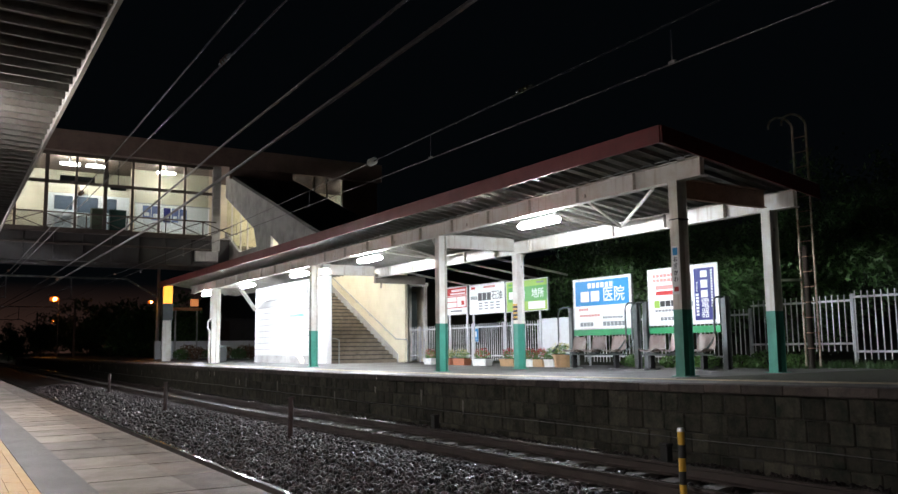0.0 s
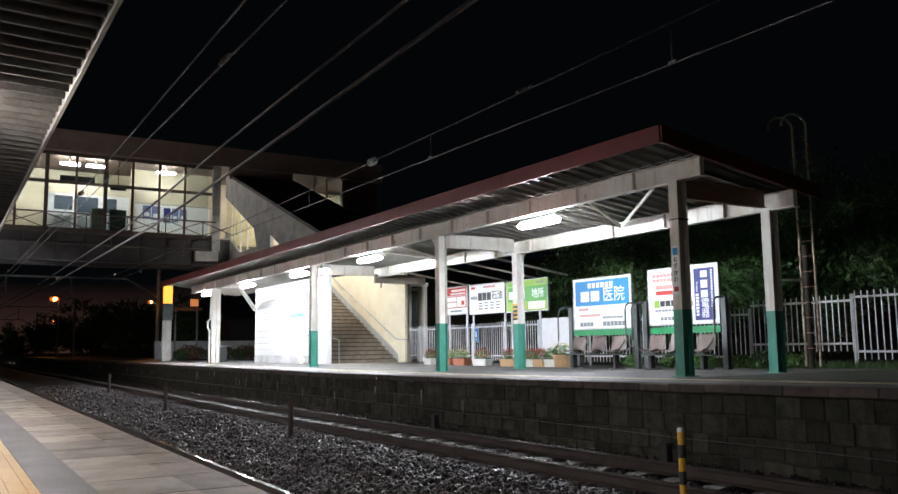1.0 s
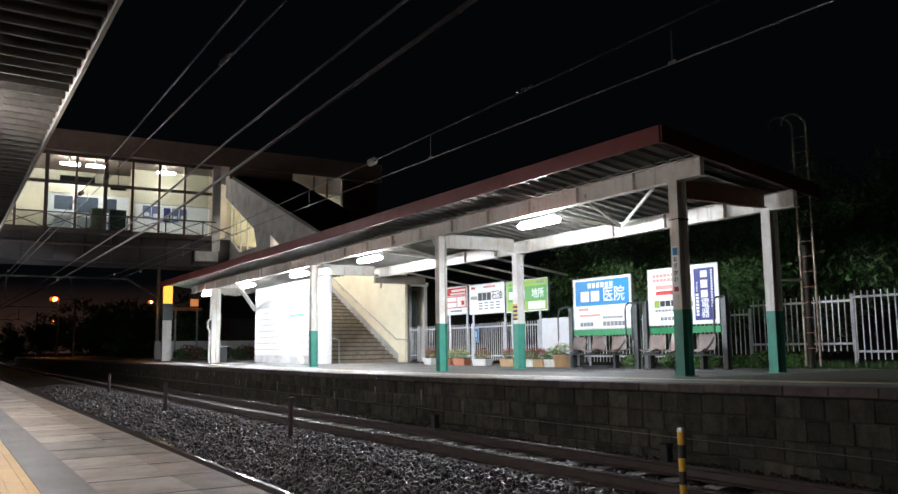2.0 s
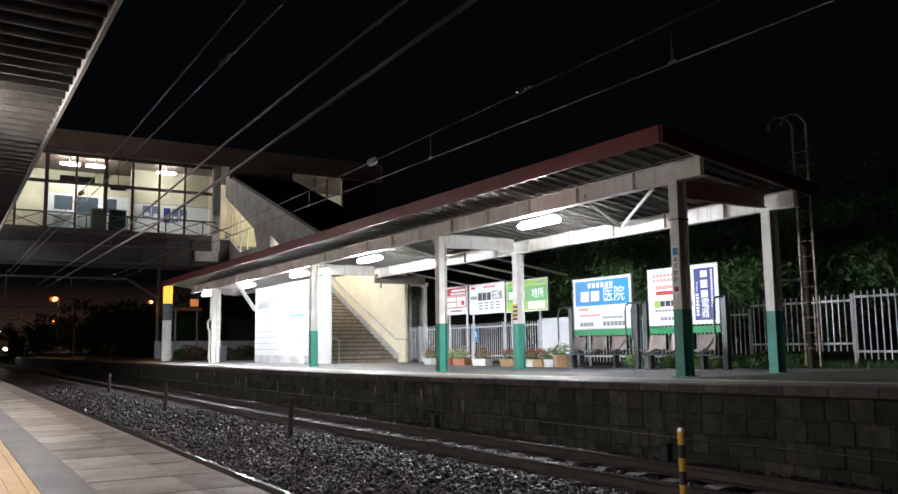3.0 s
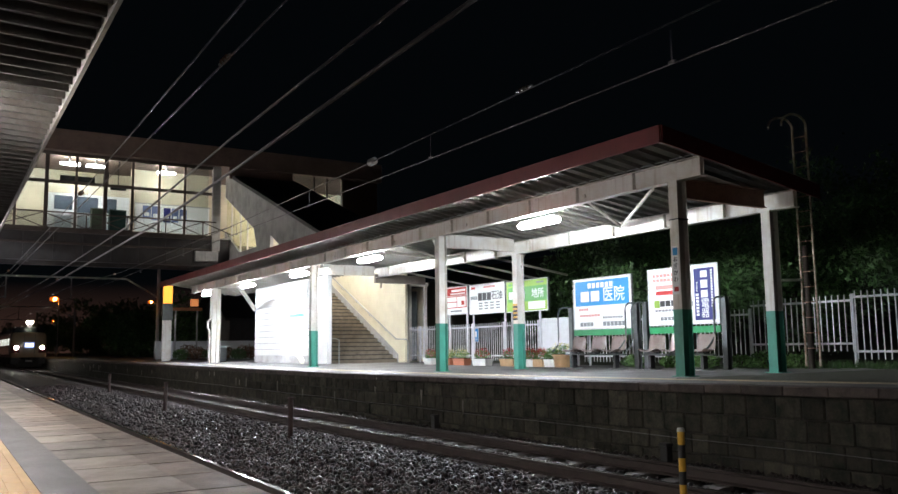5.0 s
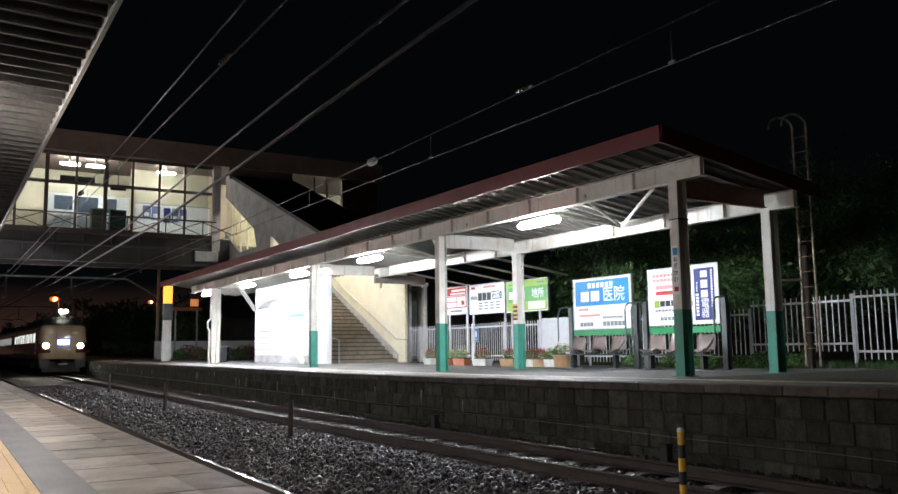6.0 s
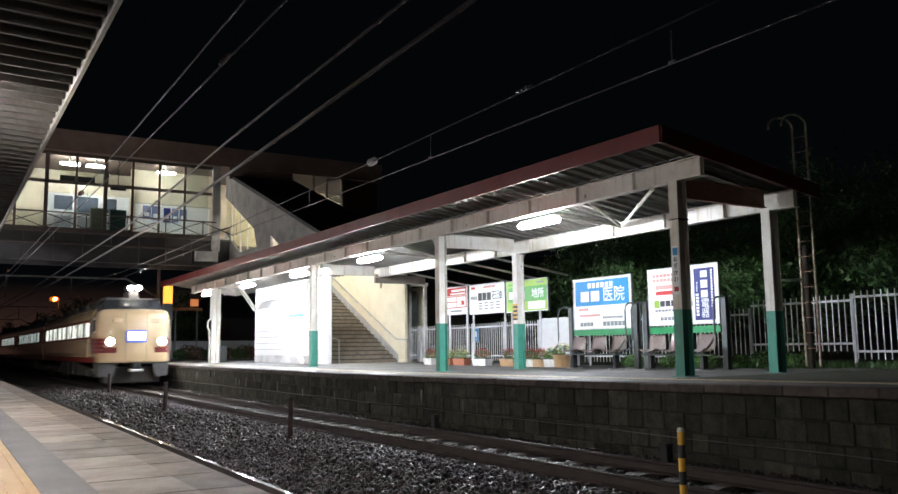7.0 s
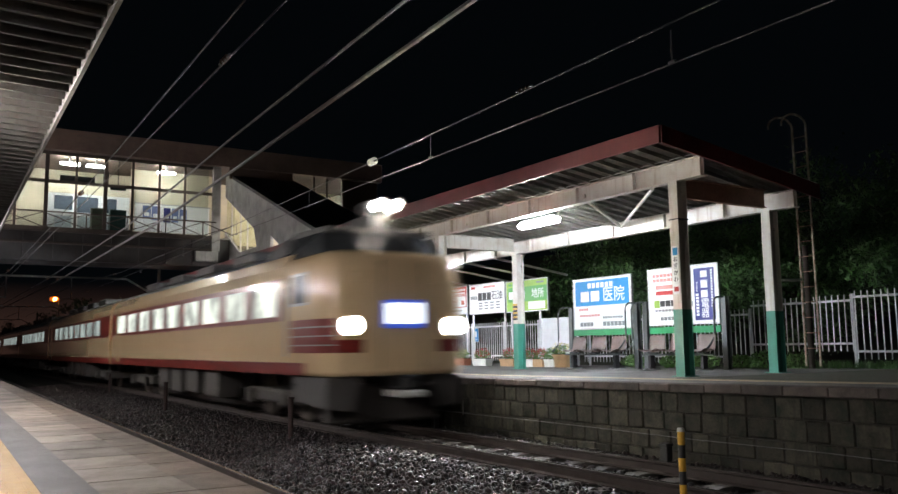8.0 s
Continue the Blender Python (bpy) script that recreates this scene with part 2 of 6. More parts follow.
def box(bm, x0, x1, y0, y1, z0, z1, bevel=0.0, mi=0):
    vs = [bm.verts.new((x, y, z)) for z in (z0, z1) for y in (y0, y1) for x in (x0, x1)]
    fs = []
    for q in ((0, 2, 3, 1), (4, 5, 7, 6), (0, 1, 5, 4), (2, 6, 7, 3), (0, 4, 6, 2), (1, 3, 7, 5)):
        f = bm.faces.new([vs[i] for i in q])
        f.material_index = mi
        fs.append(f)
    if bevel:
        es = list({e for f in fs for e in f.edges})
        r = bmesh.ops.bevel(bm, geom=es, offset=bevel, segments=1, affect="EDGES", profile=0.5)
        for f in r["faces"]:
            f.material_index = mi
    return vs


def bx(*a, bevel=0.0):
    bm = bmesh.new()
    box(bm, *a, bevel=bevel)
    return bm


def rod(bm, a, b, r, n=8, r2=None, caps=True, mi=0):
    """A round bar from a to b."""
    a, b = Vector(a), Vector(b)
    d = b - a
    q = d.to_track_quat("Z", "Y").to_matrix()
    r2 = r if r2 is None else r2
    lo = [bm.verts.new(a + q @ Vector((r * math.cos(t), r * math.sin(t), 0))) for t in (2 * math.pi * i / n for i in range(n))]
    hi = [bm.verts.new(b + q @ Vector((r2 * math.cos(t), r2 * math.sin(t), 0))) for t in (2 * math.pi * i / n for i in range(n))]
    for i in range(n):
        j = (i + 1) % n
        bm.faces.new((lo[i], lo[j], hi[j], hi[i])).material_index = mi
    if caps:
        bm.faces.new(lo[::-1]).material_index = mi
        bm.faces.new(hi).material_index = mi


def bent(bm, pts, r, n=8):
    """A round bar along a line of points."""
    pts = [Vector(p) for p in pts]
    rings = []
    for i, p in enumerate(pts):
        d = (pts[min(i + 1, len(pts) - 1)] - pts[max(i - 1, 0)]).normalized()
        u = d.cross(Vector((0.31, 0.17, 0.93)))
        u = u.normalized() if u.length > 0.05 else d.cross(Vector((1, 0, 0))).normalized()
        v = d.cross(u)
        rings.append([bm.verts.new(p + r * (math.cos(t) * u + math.sin(t) * v)) for t in (2 * math.pi * k / n for k in range(n))])
    for a, b in zip(rings, rings[1:]):
        for k in range(n):
            j = (k + 1) % n
            bm.faces.new((a[k], a[j], b[j], b[k]))
    bm.faces.new(rings[0][::-1])
    bm.faces.new(rings[-1])


def beam(bm, a, b, w, h, mi=0):
    """A bar of rectangular section from a to b (w across, h upright)."""
    a, b = Vector(a), Vector(b)
    d = (b - a).normalized()
    s = d.cross(Vector((0, 0, 1)))
    s = s.normalized() if s.length > 1e-4 else Vector((1, 0, 0))
    u = s.cross(d)
    c = [(-w / 2, -h / 2), (w / 2, -h / 2), (w / 2, h / 2), (-w / 2, h / 2)]
    lo = [bm.verts.new(a + s * x + u * y) for x, y in c]
    hi = [bm.verts.new(b + s * x + u * y) for x, y in c]
    for i in range(4):
        j = (i + 1) % 4
        bm.faces.new((lo[i], lo[j], hi[j], hi[i])).material_index = mi
    bm.faces.new(lo[::-1]).material_index = mi
    bm.faces.new(hi).material_index = mi


def h_post(bm, x, y, z0, z1, w, d, t=0.014):
    """A rolled H section standing up: flanges of width w facing -x and +x, web between, depth d."""
    a, b, c = d / 2, w / 2, t / 2
    prism(bm, [(x - a, y - b), (x - a + t, y - b), (x - a + t, y - c), (x + a - t, y - c), (x + a - t, y - b), (x + a, y - b),
               (x + a, y + b), (x + a - t, y + b), (x + a - t, y + c), (x - a + t, y + c), (x - a + t, y + b), (x - a, y + b)], "z", z0, z1)


def prism(bm, poly, axis, a, b, mi=0):
    """A plate: poly in the plane across axis ('x' takes (y, z), 'y' takes (x, z), 'z' takes (x, y))."""
    put = {"x": lambda p, q: (q, p[0], p[1]), "y": lambda p, q: (p[0], q, p[1]), "z": lambda p, q: (p[0], p[1], q)}[axis]
    lo = [bm.verts.new(put(p, a)) for p in poly]
    hi = [bm.verts.new(put(p, b)) for p in poly]
    n = len(poly)
    fs = [bm.faces.new(lo), bm.faces.new(hi[::-1])]
    for i in range(n):
        j = (i + 1) % n
        fs.append(bm.faces.new((lo[j], lo[i], hi[i], hi[j])))
    for f in fs:
        f.material_index = mi
    bmesh.ops.recalc_face_normals(bm, faces=fs)
    return fs


def pl(*a, **k):
    bm = bmesh.new()
    prism(bm, *a, **k)
    return bm


def raw(name, verts, faces, mat):
    me = bpy.data.meshes.new(name)
    me.from_pydata(verts, [], faces)
    me.materials.append(mat)
    me.update()
    return me


def shared(name, me, parent, at, turn=None):
    ob = new(name, me)
    ob.parent = parent
    ob.location = at
    if turn:
        ob.rotation_euler = turn
    return ob


RAIL_Z = -0.84
BED_Z = -1.02
NEAR_C, FAR_C = 2.6, 7.08
EDGE_NEAR, EDGE_FAR = 1.30, 8.62



def rise(y):
    """The far platform climbs slightly towards the near end."""
    return 0.13 * (max(0.0, 20.5 - max(y, 0.0)) / 15.4) ** 1.5


def track_rise(y):
    return 0.45 * rise(y)


GRADE = [-14, 0, 2, 4, 5.5, 7, 8.5, 10, 11.5, 13, 14.5, 16, 18, 20.5, 40, 120]


def graded(x0, x1, z0, z1, ys=GRADE, foot=False):
    """A long slab whose top (and foot) follows the rise of the far platform."""
    bm = bmesh.new()
    rings = [[bm.verts.new(v) for v in ((x0, y, z0 + (rise(y) if foot else 0)), (x1, y, z0 + (rise(y) if foot else 0)), (x1, y, z1 + rise(y)), (x0, y, z1 + rise(y)))] for y in ys]
    for a, b in zip(rings, rings[1:]):
        for i in range(4):
            j = (i + 1) % 4
            bm.faces.new((a[i], a[j], b[j], b[i]))
    bm.faces.new(rings[0][::-1])
    bm.faces.new(rings[-1])
    bmesh.ops.recalc_face_normals(bm, faces=bm.faces[:])
    return bm


# ================= ground and platforms =================
ground = part("ground", bx(-400, 400, -200, 900, -1.6, -1.2), M["earth"], label="dark earth and grass around the railway", category="ground", kind="structure")
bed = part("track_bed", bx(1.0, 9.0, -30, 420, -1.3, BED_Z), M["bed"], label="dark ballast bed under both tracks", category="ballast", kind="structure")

platform_near = part("platform_near", bx(-8, 0.44, -14, 130, -1.19, -0.012), M["asphalt"], label="wet asphalt railway platform", category="platform", kind="structure")
part("asphalt_strip", bx(0.4401, 0.66, -14, 130, -1.19, -0.004), M["asphalt"], platform_near)
part("edge_base", bx(0.6601, EDGE_NEAR - 0.05, -14, 130, -1.19, -0.013), M["mortar"], platform_near)

platform_far = part("platform_far", graded(EDGE_FAR + 0.30, 17.6, -1.19, 0.0), M["platform_top"], label="wet concrete island platform with worn surface", category="platform", kind="structure")
part("edge_core", graded(EDGE_FAR + 0.050, EDGE_FAR + 0.299, -1.19, -0.116), M["mortar"], platform_far)
part("safety_line", graded(EDGE_FAR + 1.08, EDGE_FAR + 1.38, 0.0005, 0.006, foot=True), M["pale_line"], platform_far, "faded pale yellow safety line")
# Thin sheet darker than the platform, laid past the canopy end.
part("earth_strip", graded(10.12, 17.59, 0.0005, 0.007, [-14, 0, 2, 4, 5.5, 7, 8.5, 9.6], foot=True), M["earth"], platform_far, "darker platform strip past the canopy end")

# Unseen wall, added to close the platform's back; it also bounces lamp light.
part("station_wall", bx(-8.25, -8.02, -14, 25, -1.19, 3.3), M["concrete"], label="unseen concrete wall added to close the near platform", category="wall", kind="structure")

# ================= tracks =================


def rail_mesh(ys, climb):
    prof = [(-0.06, 0), (0.06, 0), (0.06, 0.012), (0.012, 0.03), (0.01, 0.105), (0.032, 0.118), (0.032, 0.146),
            (-0.032, 0.146), (-0.032, 0.118), (-0.01, 0.105), (-0.012, 0.03), (-0.06, 0.012)]
    bm = bmesh.new()
    rings = [[bm.verts.new((x, y, z - 0.15 + climb(y))) for x, z in prof] for y in ys]
    n = len(prof)
    for lo, hi in zip(rings, rings[1:]):
        for i in range(n):
            j = (i + 1) % n
            bm.faces.new((lo[i], lo[j], hi[j], hi[i]))
        a, b = lo[0].co.y, hi[0].co.y
        head = [bm.verts.new((x, y, climb(y) + 0.0001)) for x, y in ((-0.026, a), (0.026, a), (0.026, b), (-0.026, b))]
        bm.faces.new(head).material_index = 1
    bm.faces.new(rings[0][::-1])
    bm.faces.new(rings[-1])
    me = bpy.data.meshes.new("rail")
    bm.to_mesh(me)
    bm.free()
    me.materials.append(M["rail_side"])
    me.materials.append(M["rail_top"])
    return me


def sleeper_mesh():
    bm = bmesh.new()
    prism(bm, [(-1.0, -0.12), (-1.0, 0.0), (-0.35, 0.0), (-0.25, -0.02), (0.25, -0.02), (0.35, 0.0), (1.0, 0.0), (1.0, -0.12)], "y", -0.11, 0.11)
    me = bpy.data.meshes.new("sleeper")
    bm.to_mesh(me)
    bm.free()
    me.materials.append(M["sleeper"])
    return me


def railway_track(cx, climb):
    t = thing("railway_track", "narrow gauge railway track with polished rails on concrete sleepers", "railway track", "tracks between the platforms", (cx, 0, 0))
    rm = rail_mesh([-25] + GRADE[1:-1] + [400], climb)
    for s in (-1, 1):
        shared("rail", rm, t, (s * 0.566, 0, RAIL_Z))
    sm = sleeper_mesh()
    for i in range(140):
        shared("sleeper", sm, t, (0, -4 + i * 0.62, RAIL_Z - 0.152 + climb(-4 + i * 0.62)))
    return t


track_near = railway_track(NEAR_C, lambda y: 0.0)
track_far = railway_track(FAR_C, track_rise)

# ================= far canopy =================
POSTS = (10.21, 18.33, 26.86, 38.98)


def roof_z(x):
    return 4.05 - 0.147 * (x - 9.6)


def far_canopy():
    t = thing("platform_canopy", "long open platform canopy with cream steel frame and maroon fascia", "canopy")
    y0, y1 = 9.24, 43.97
    for i, y in enumerate(POSTS):
        for x, top in ((11.0, 3.47), (13.45, 3.12)):
            if x > 12 and 20 < y:
                continue
            bm = bmesh.new()
            h_post(bm, x, y, 1.2201, top, 0.20, 0.24)
            p = part("post", bm, M["white_steel"], t)
            bm = bmesh.new()
            h_post(bm, x, y, rise(y), 1.22, 0.202, 0.242, 0.016)
            box(bm, x - 0.15, x + 0.15, y - 0.17, y + 0.17, rise(y), rise(y) + 0.014)
            part("painted_foot", bm, M["green_paint"] if i < 3 else M["white_steel"], p, "teal green painted lower post" if i < 3 else "")
    for x, z0, z1 in ((11.0, 3.47, 3.82), (13.45, 3.12, 3.45)):
        bm = bmesh.new()
        ye = 43.1 if x < 12 else 26.9
        box(bm, x - 0.007, x + 0.007, 9.59, ye, z0 + 0.0145, z1 - 0.0145)
        box(bm, x - 0.09, x + 0.09, 9.59, ye, z0, z0 + 0.014)
        box(bm, x - 0.09, x + 0.09, 9.59, ye, z1 - 0.014, z1)
        yy = 9.6
        while yy < ye:
            box(bm, x - 0.085, x - 0.0072, yy, yy + 0.012, z0 + 0.0146, z1 - 0.0146)
            yy += 1.62
        part("longitudinal_beam", bm, M["white_steel"], t)
    for y in POSTS[:3]:
        bm = bmesh.new()
        box(bm, 11.125, 13.325, y - 0.006, y + 0.006, 3.19, 3.51)
        box(bm, 11.125, 13.325, y - 0.06, y + 0.06, 3.175, 3.1895)
        box(bm, 11.125, 13.325, y - 0.06, y + 0.06, 3.5105, 3.525)
        part("cross_beam", bm, M["rust_steel"] if y < 12 else M["white_steel"], t)
        bm = bmesh.new()
        bent(bm, [(13.57, y, 2.75), (13.60, y, 2.95), (13.68, y, 3.12), (13.80, y, 3.28)], 0.03)
        part("knee_brace", bm, M["purlin"], t)
    # ribbed roof sheets
    pitch = 0.355
    bm = bmesh.new()
    prof = []
    y = y0
    while y < y1:
        prof += [(y, 0.07), (y + 0.31, 0.07), (y + 0.322, 0.0), (y + 0.343, 0.0)]
        y += pitch
    rows = []
    for x in (9.64, 13.6):
        z = roof_z(x) - 0.02
        rows.append([bm.verts.new((x, a, z + b)) for a, b in prof])
    for i in range(len(prof) - 1):
        bm.faces.new((rows[0][i], rows[0][i + 1], rows[1][i + 1], rows[1][i]))
    r = bmesh.ops.solidify(bm, geom=bm.faces[:], thickness=0.004)
    part("roof_sheet", bm, M["roof_sheet"], t, "ribbed galvanised roof sheet", kind="stuff")
    for i in range(8):
        a = y0 + i * (y1 - y0) / 8
        part("front_fascia", bx(9.60, 9.635, a, a + (y1 - y0) / 8 - 0.006, 3.80, 4.088, bevel=0.004), M["red_fascia"], t, "maroon sheet metal fascia")
    part("end_fascia", pl([(9.636, 3.80), (9.636, 4.088), (13.6, roof_z(13.6) + 0.02), (13.6, roof_z(13.6) - 0.24)], "y", y0 - 0.03, y0), M["red_fascia"], t, "maroon sheet metal fascia")
    bm = bmesh.new()
    box(bm, 13.325, 15.4, 26.80, 26.92, 2.93, 3.24)
    part("stair_beam", bm, M["purlin"], t, "grey beam in front of the stairs")
    bm = bmesh.new()
    beam(bm, (13.12, 39.5, 2.54), (11.6, 37.4, 3.58), 0.12, 0.16)
    part("corner_brace", bm, M["white_steel"], t)
    bm = bmesh.new()
    rod(bm, (10.90, 9.7, 3.86), (10.90, 42.5, 3.86), 0.014, 6)
    part("conduit", bm, M["galv"], t)
    for y in (12.6, 14.3, 17.0, 20.8, 25.0):
        part("junction_box", bx(10.93, 10.985, y, y + 0.07, 3.56, 3.63, bevel=0.006), M["white_steel"], t)
    # twin post, down pipe and end beam at the far end
    bm = bmesh.new()
    h_post(bm, 11.27, 39.25, 0.0, 3.46, 0.18, 0.2)
    part("post", bm, M["white_steel"], t)
    bm = bmesh.new()
    bent(bm, [(10.78, 38.9, 0.0), (10.78, 38.9, 1.5), (10.70, 38.9, 1.62), (10.70, 38.9, 1.9), (10.82, 38.9, 2.05), (10.84, 38.9, 3.45)], 0.045)
    part("down_pipe", bm, M["white_steel"], t, "pale rain water pipe")
    bm = bmesh.new()
    beam(bm, (11.1, 38.98, 3.56), (12.4, 38.98, 3.60), 0.12, 0.14)
    part("cross_beam", bm, M["white_steel"], t)
    # bare rafters behind the back beam
    for y in (20.6, 22.15, 23.7, 26.06):
        bm = bmesh.new()
        beam(bm, (13.55, y, roof_z(13.55) - 0.10), (17.05, y, roof_z(17.05) - 0.10), 0.05, 0.06)
        part("rafter", bm, M["white_steel"], t)
    # diagonal wind braces
    for ya in (10.5, 18.5):
        for dy, z in ((0.4, 3.46), (2.15, 3.48), (3.14, 3.40)):
            bm = bmesh.new()
            rod(bm, (11.1, ya + dy, z), (13.40, ya + 3.7, 3.34), 0.035, 8)
            part("wind_brace", bm, M["white_steel"], t)
    return t


far_canopy()


def tube_lamp(y, x=12.5, z=3.62, length=1.25, mat="lamp_tube", group="lamps under the far canopy", shade=False):
    t = thing("fluorescent_lamp", "lit white fluorescent tube lamp under the canopy", "lamp", group, (x, y, z))
    part("housing", bx(-0.075, 0.075, -length / 2, length / 2, 0.0305, 0.085, bevel=0.006), M["insulator"], t)
    # Glowing body drawn wider than the tubes, to take in their bloom.
    bm = bmesh.new()
    prism(bm, [(-0.07, 0.03), (-0.13, 0.0), (-0.12, -0.05), (-0.06, -0.085), (0.06, -0.085), (0.12, -0.05), (0.13, 0.0), (0.07, 0.03)], "y", -length / 2 + 0.02, length / 2 - 0.02)
    part("diffuser", bm, M[mat], t, "glowing tube drawn wide to take in its bloom")
    for y in (-0.3, 0.3):
        bm = bmesh.new()
        rod(bm, (0, y, 0.085), (0, y, 0.2), 0.008, 6)
        part("hanger", bm, M["galv"], t)
    # Unseen sheet added above the tube to hold its light off the roof.
    if shade:
        bm = bmesh.new()
        prism(bm, [(-0.34, -0.10), (-0.08, 0.09), (0.08, 0.09), (0.34, -0.10), (0.345, -0.09), (0.085, 0.10), (-0.085, 0.10), (-0.345, -0.09)], "y", -length / 2 - 0.06, length / 2 + 0.06)
        part("reflector", bm, M["insulator"], t, "unseen sheet added to keep lamp light off the roof")
    return t


for y in (14.47, 22.95, 28.74, 34.72, 40.9):
    tube_lamp(y, x=11.21, z=3.335)

# ================= near canopy =================


def near_canopy():
    t = thing("platform_canopy", "near platform canopy with ribbed sheet roof and pale steel edge", "canopy")
    x1, z1, y0, y1 = 1.04, 3.24, -10.0, 25.0
    pitch = 0.28
    bm = bmesh.new()
    prof = []
    y = y0
    while y < y1:
        prof += [(y, 0.0), (y + 0.03, 0.0), (y + 0.036, 0.085), (y + 0.274, 0.085)]
        y += pitch
    rows = [[bm.verts.new((x, a, z1 + b + 0.02 + (x1 - x) * 0.03)) for a, b in prof] for x in (x1 - 0.02, -6.5)]
    for i in range(len(prof) - 1):
        bm.faces.new((rows[0][i], rows[1][i], rows[1][i + 1], rows[0][i + 1]))
    bmesh.ops.solidify(bm, geom=bm.faces[:], thickness=0.004)
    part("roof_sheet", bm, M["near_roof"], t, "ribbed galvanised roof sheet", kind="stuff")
    bm = bmesh.new()
    box(bm, x1 - 0.015, x1 + 0.02, y0, y1, z1 - 0.015, z1 + 0.13)
    part("edge_trim", bm, M["roof_sheet"], t, "galvanised steel edge trim")
    for x in (-1.2, -2.4, -4.6):
        bm = bmesh.new()
        box(bm, x - 0.05, x + 0.05, y0 + 0.2, y1 - 0.2, z1 - 0.16 + (x1 - x) * 0.03, z1 + 0.012 + (x1 - x) * 0.03)
        part("longitudinal_beam", bm, M["white_steel"], t)
    for y in (-4, 4, 12, 20):
        bm = bmesh.new()
        h_post(bm, -2.4, y, 0.0, 3.17, 0.2, 0.24)
        part("post", bm, M["white_steel"], t)
    return t


near_canopy()
# The lamp at y = 3 is unseen, added to brighten the paving.
for x, y in ((-2.0, 3.0), (-0.35, 9.5), (-0.6, 20.5)):
    tube_lamp(y, x=x, z=3.06, mat="lamp_near", group="lamps under the near canopy", shade=y < 5)

# ================= footbridge =================
BY = 44.0          # near face of the bridge
BF, BC = 6.55, 10.33   # floor and eaves


def footbridge():
    t = thing("footbridge", "enclosed station footbridge with lit glazed side over the tracks", "footbridge")
    x0, x1 = -8.0, 12.2
    part("girder", bx(x0, 22.0, BY + 0.12, BY + 0.25, 5.06, 6.39), M["bridge_girder"], t)
    part("girder_flange", bx(x0, 22.0, BY - 0.02, BY + 0.30, 5.0, 5.058), M["bridge_girder"], t)
    part("girder_flange", bx(x0, 22.0, BY - 0.02, BY + 0.30, 6.392, 6.45), M["bridge_steel"], t)
    x = x0 + 0.7
    while x < 12.4:
        part("stiffener", bx(x, x + 0.03, BY - 0.01, BY + 0.119, 5.06, 6.39), M["bridge_girder"], t)
        x += 1.32
    part("service_pipe", bx(x0, 12.2, BY - 0.16, BY - 0.05, 5.78, 5.90, bevel=0.03), M["bridge_steel"], t)
    part("bearing_block", bx(11.35, 12.55, BY - 0.1, BY + 0.11, 5.24, 5.82, bevel=0.02), M["concrete"], t)
    part("floor_slab", bx(x0, 22.0, BY + 0.26, BY + 5.0, 6.2, BF), M["concrete"], t)
    part("far_girder", bx(x0, 22.0, BY + 4.7, BY + 4.95, 5.2, 6.19), M["bridge_girder"], t)
    part("sill_beam", bx(x0, x1, BY - 0.05, BY + 0.2, 6.452, 6.62), M["bridge_steel"], t)
    part("roof", bx(x0, 22.1, BY - 0.45, BY + 5.6, 10.36, 11.40), M["bridge_fascia"], t, "broad brown eaves fascia")
    part("back_wall", bx(x0, 22.0, BY + 4.6, BY + 4.69, BF, 10.355), M["interior"], t, "cream interior wall")
    part("transom", bx(x0, x1, BY + 0.02, BY + 0.12, 8.80, 8.95), M["bridge_steel"], t)
    part("top_rail", bx(x0, x1, BY + 0.0, BY + 0.14, 10.20, 10.355), M["bridge_steel"], t)
    for x in (1.5, 2.85, 4.17, 5.50, 6.86, 8.15, 9.47, 10.77):
        thick = 0.09 if x in (4.17, 6.86) else 0.06
        part("mullion", bx(x - thick, x + thick, BY + 0.03, BY + 0.11, 6.62, 8.80), M["bridge_steel"], t)
        part("mullion", bx(x - thick, x + thick, BY + 0.03, BY + 0.11, 8.95, 10.20), M["bridge_steel"], t)
    g = glass("bridge_glass")
    for a, b in zip((1.5, 2.85, 4.17, 5.50, 6.86, 8.15, 9.47, 10.77), (2.85, 4.17, 5.50, 6.86, 8.15, 9.47, 10.77, 12.1)):
        for z0, z1 in ((6.62, 8.80), (8.95, 10.20)):
            o = part("pane", bx(a + 0.1, b - 0.1, BY + 0.065, BY + 0.071, z0, z1), g, t)
            o.visible_shadow = False
    part("corner_post", bx(12.2, 12.62, BY - 0.1, BY + 0.11, 5.821, 10.355), M["concrete"], t)
    # braced outer rail
    bm = bmesh.new()
    beam(bm, (x0, BY - 0.12, 7.34), (12.4, BY - 0.12, 7.34), 0.06, 0.07)
    part("hand_rail", bm, M["bridge_steel"], t)
    x = 2.2
    while x < 12:
        bm = bmesh.new()
        rod(bm, (x, BY - 0.12, 6.5), (x, BY - 0.12, 7.32), 0.03, 6)
        rod(bm, (x, BY - 0.12, 6.6), (x + 1.85, BY - 0.12, 7.3), 0.025, 6)
        rod(bm, (x, BY - 0.14, 7.3), (x + 1.85, BY - 0.14, 6.6), 0.025, 6)
        part("rail_brace", bm, M["bridge_steel"], t)
        x += 1.9
    return t


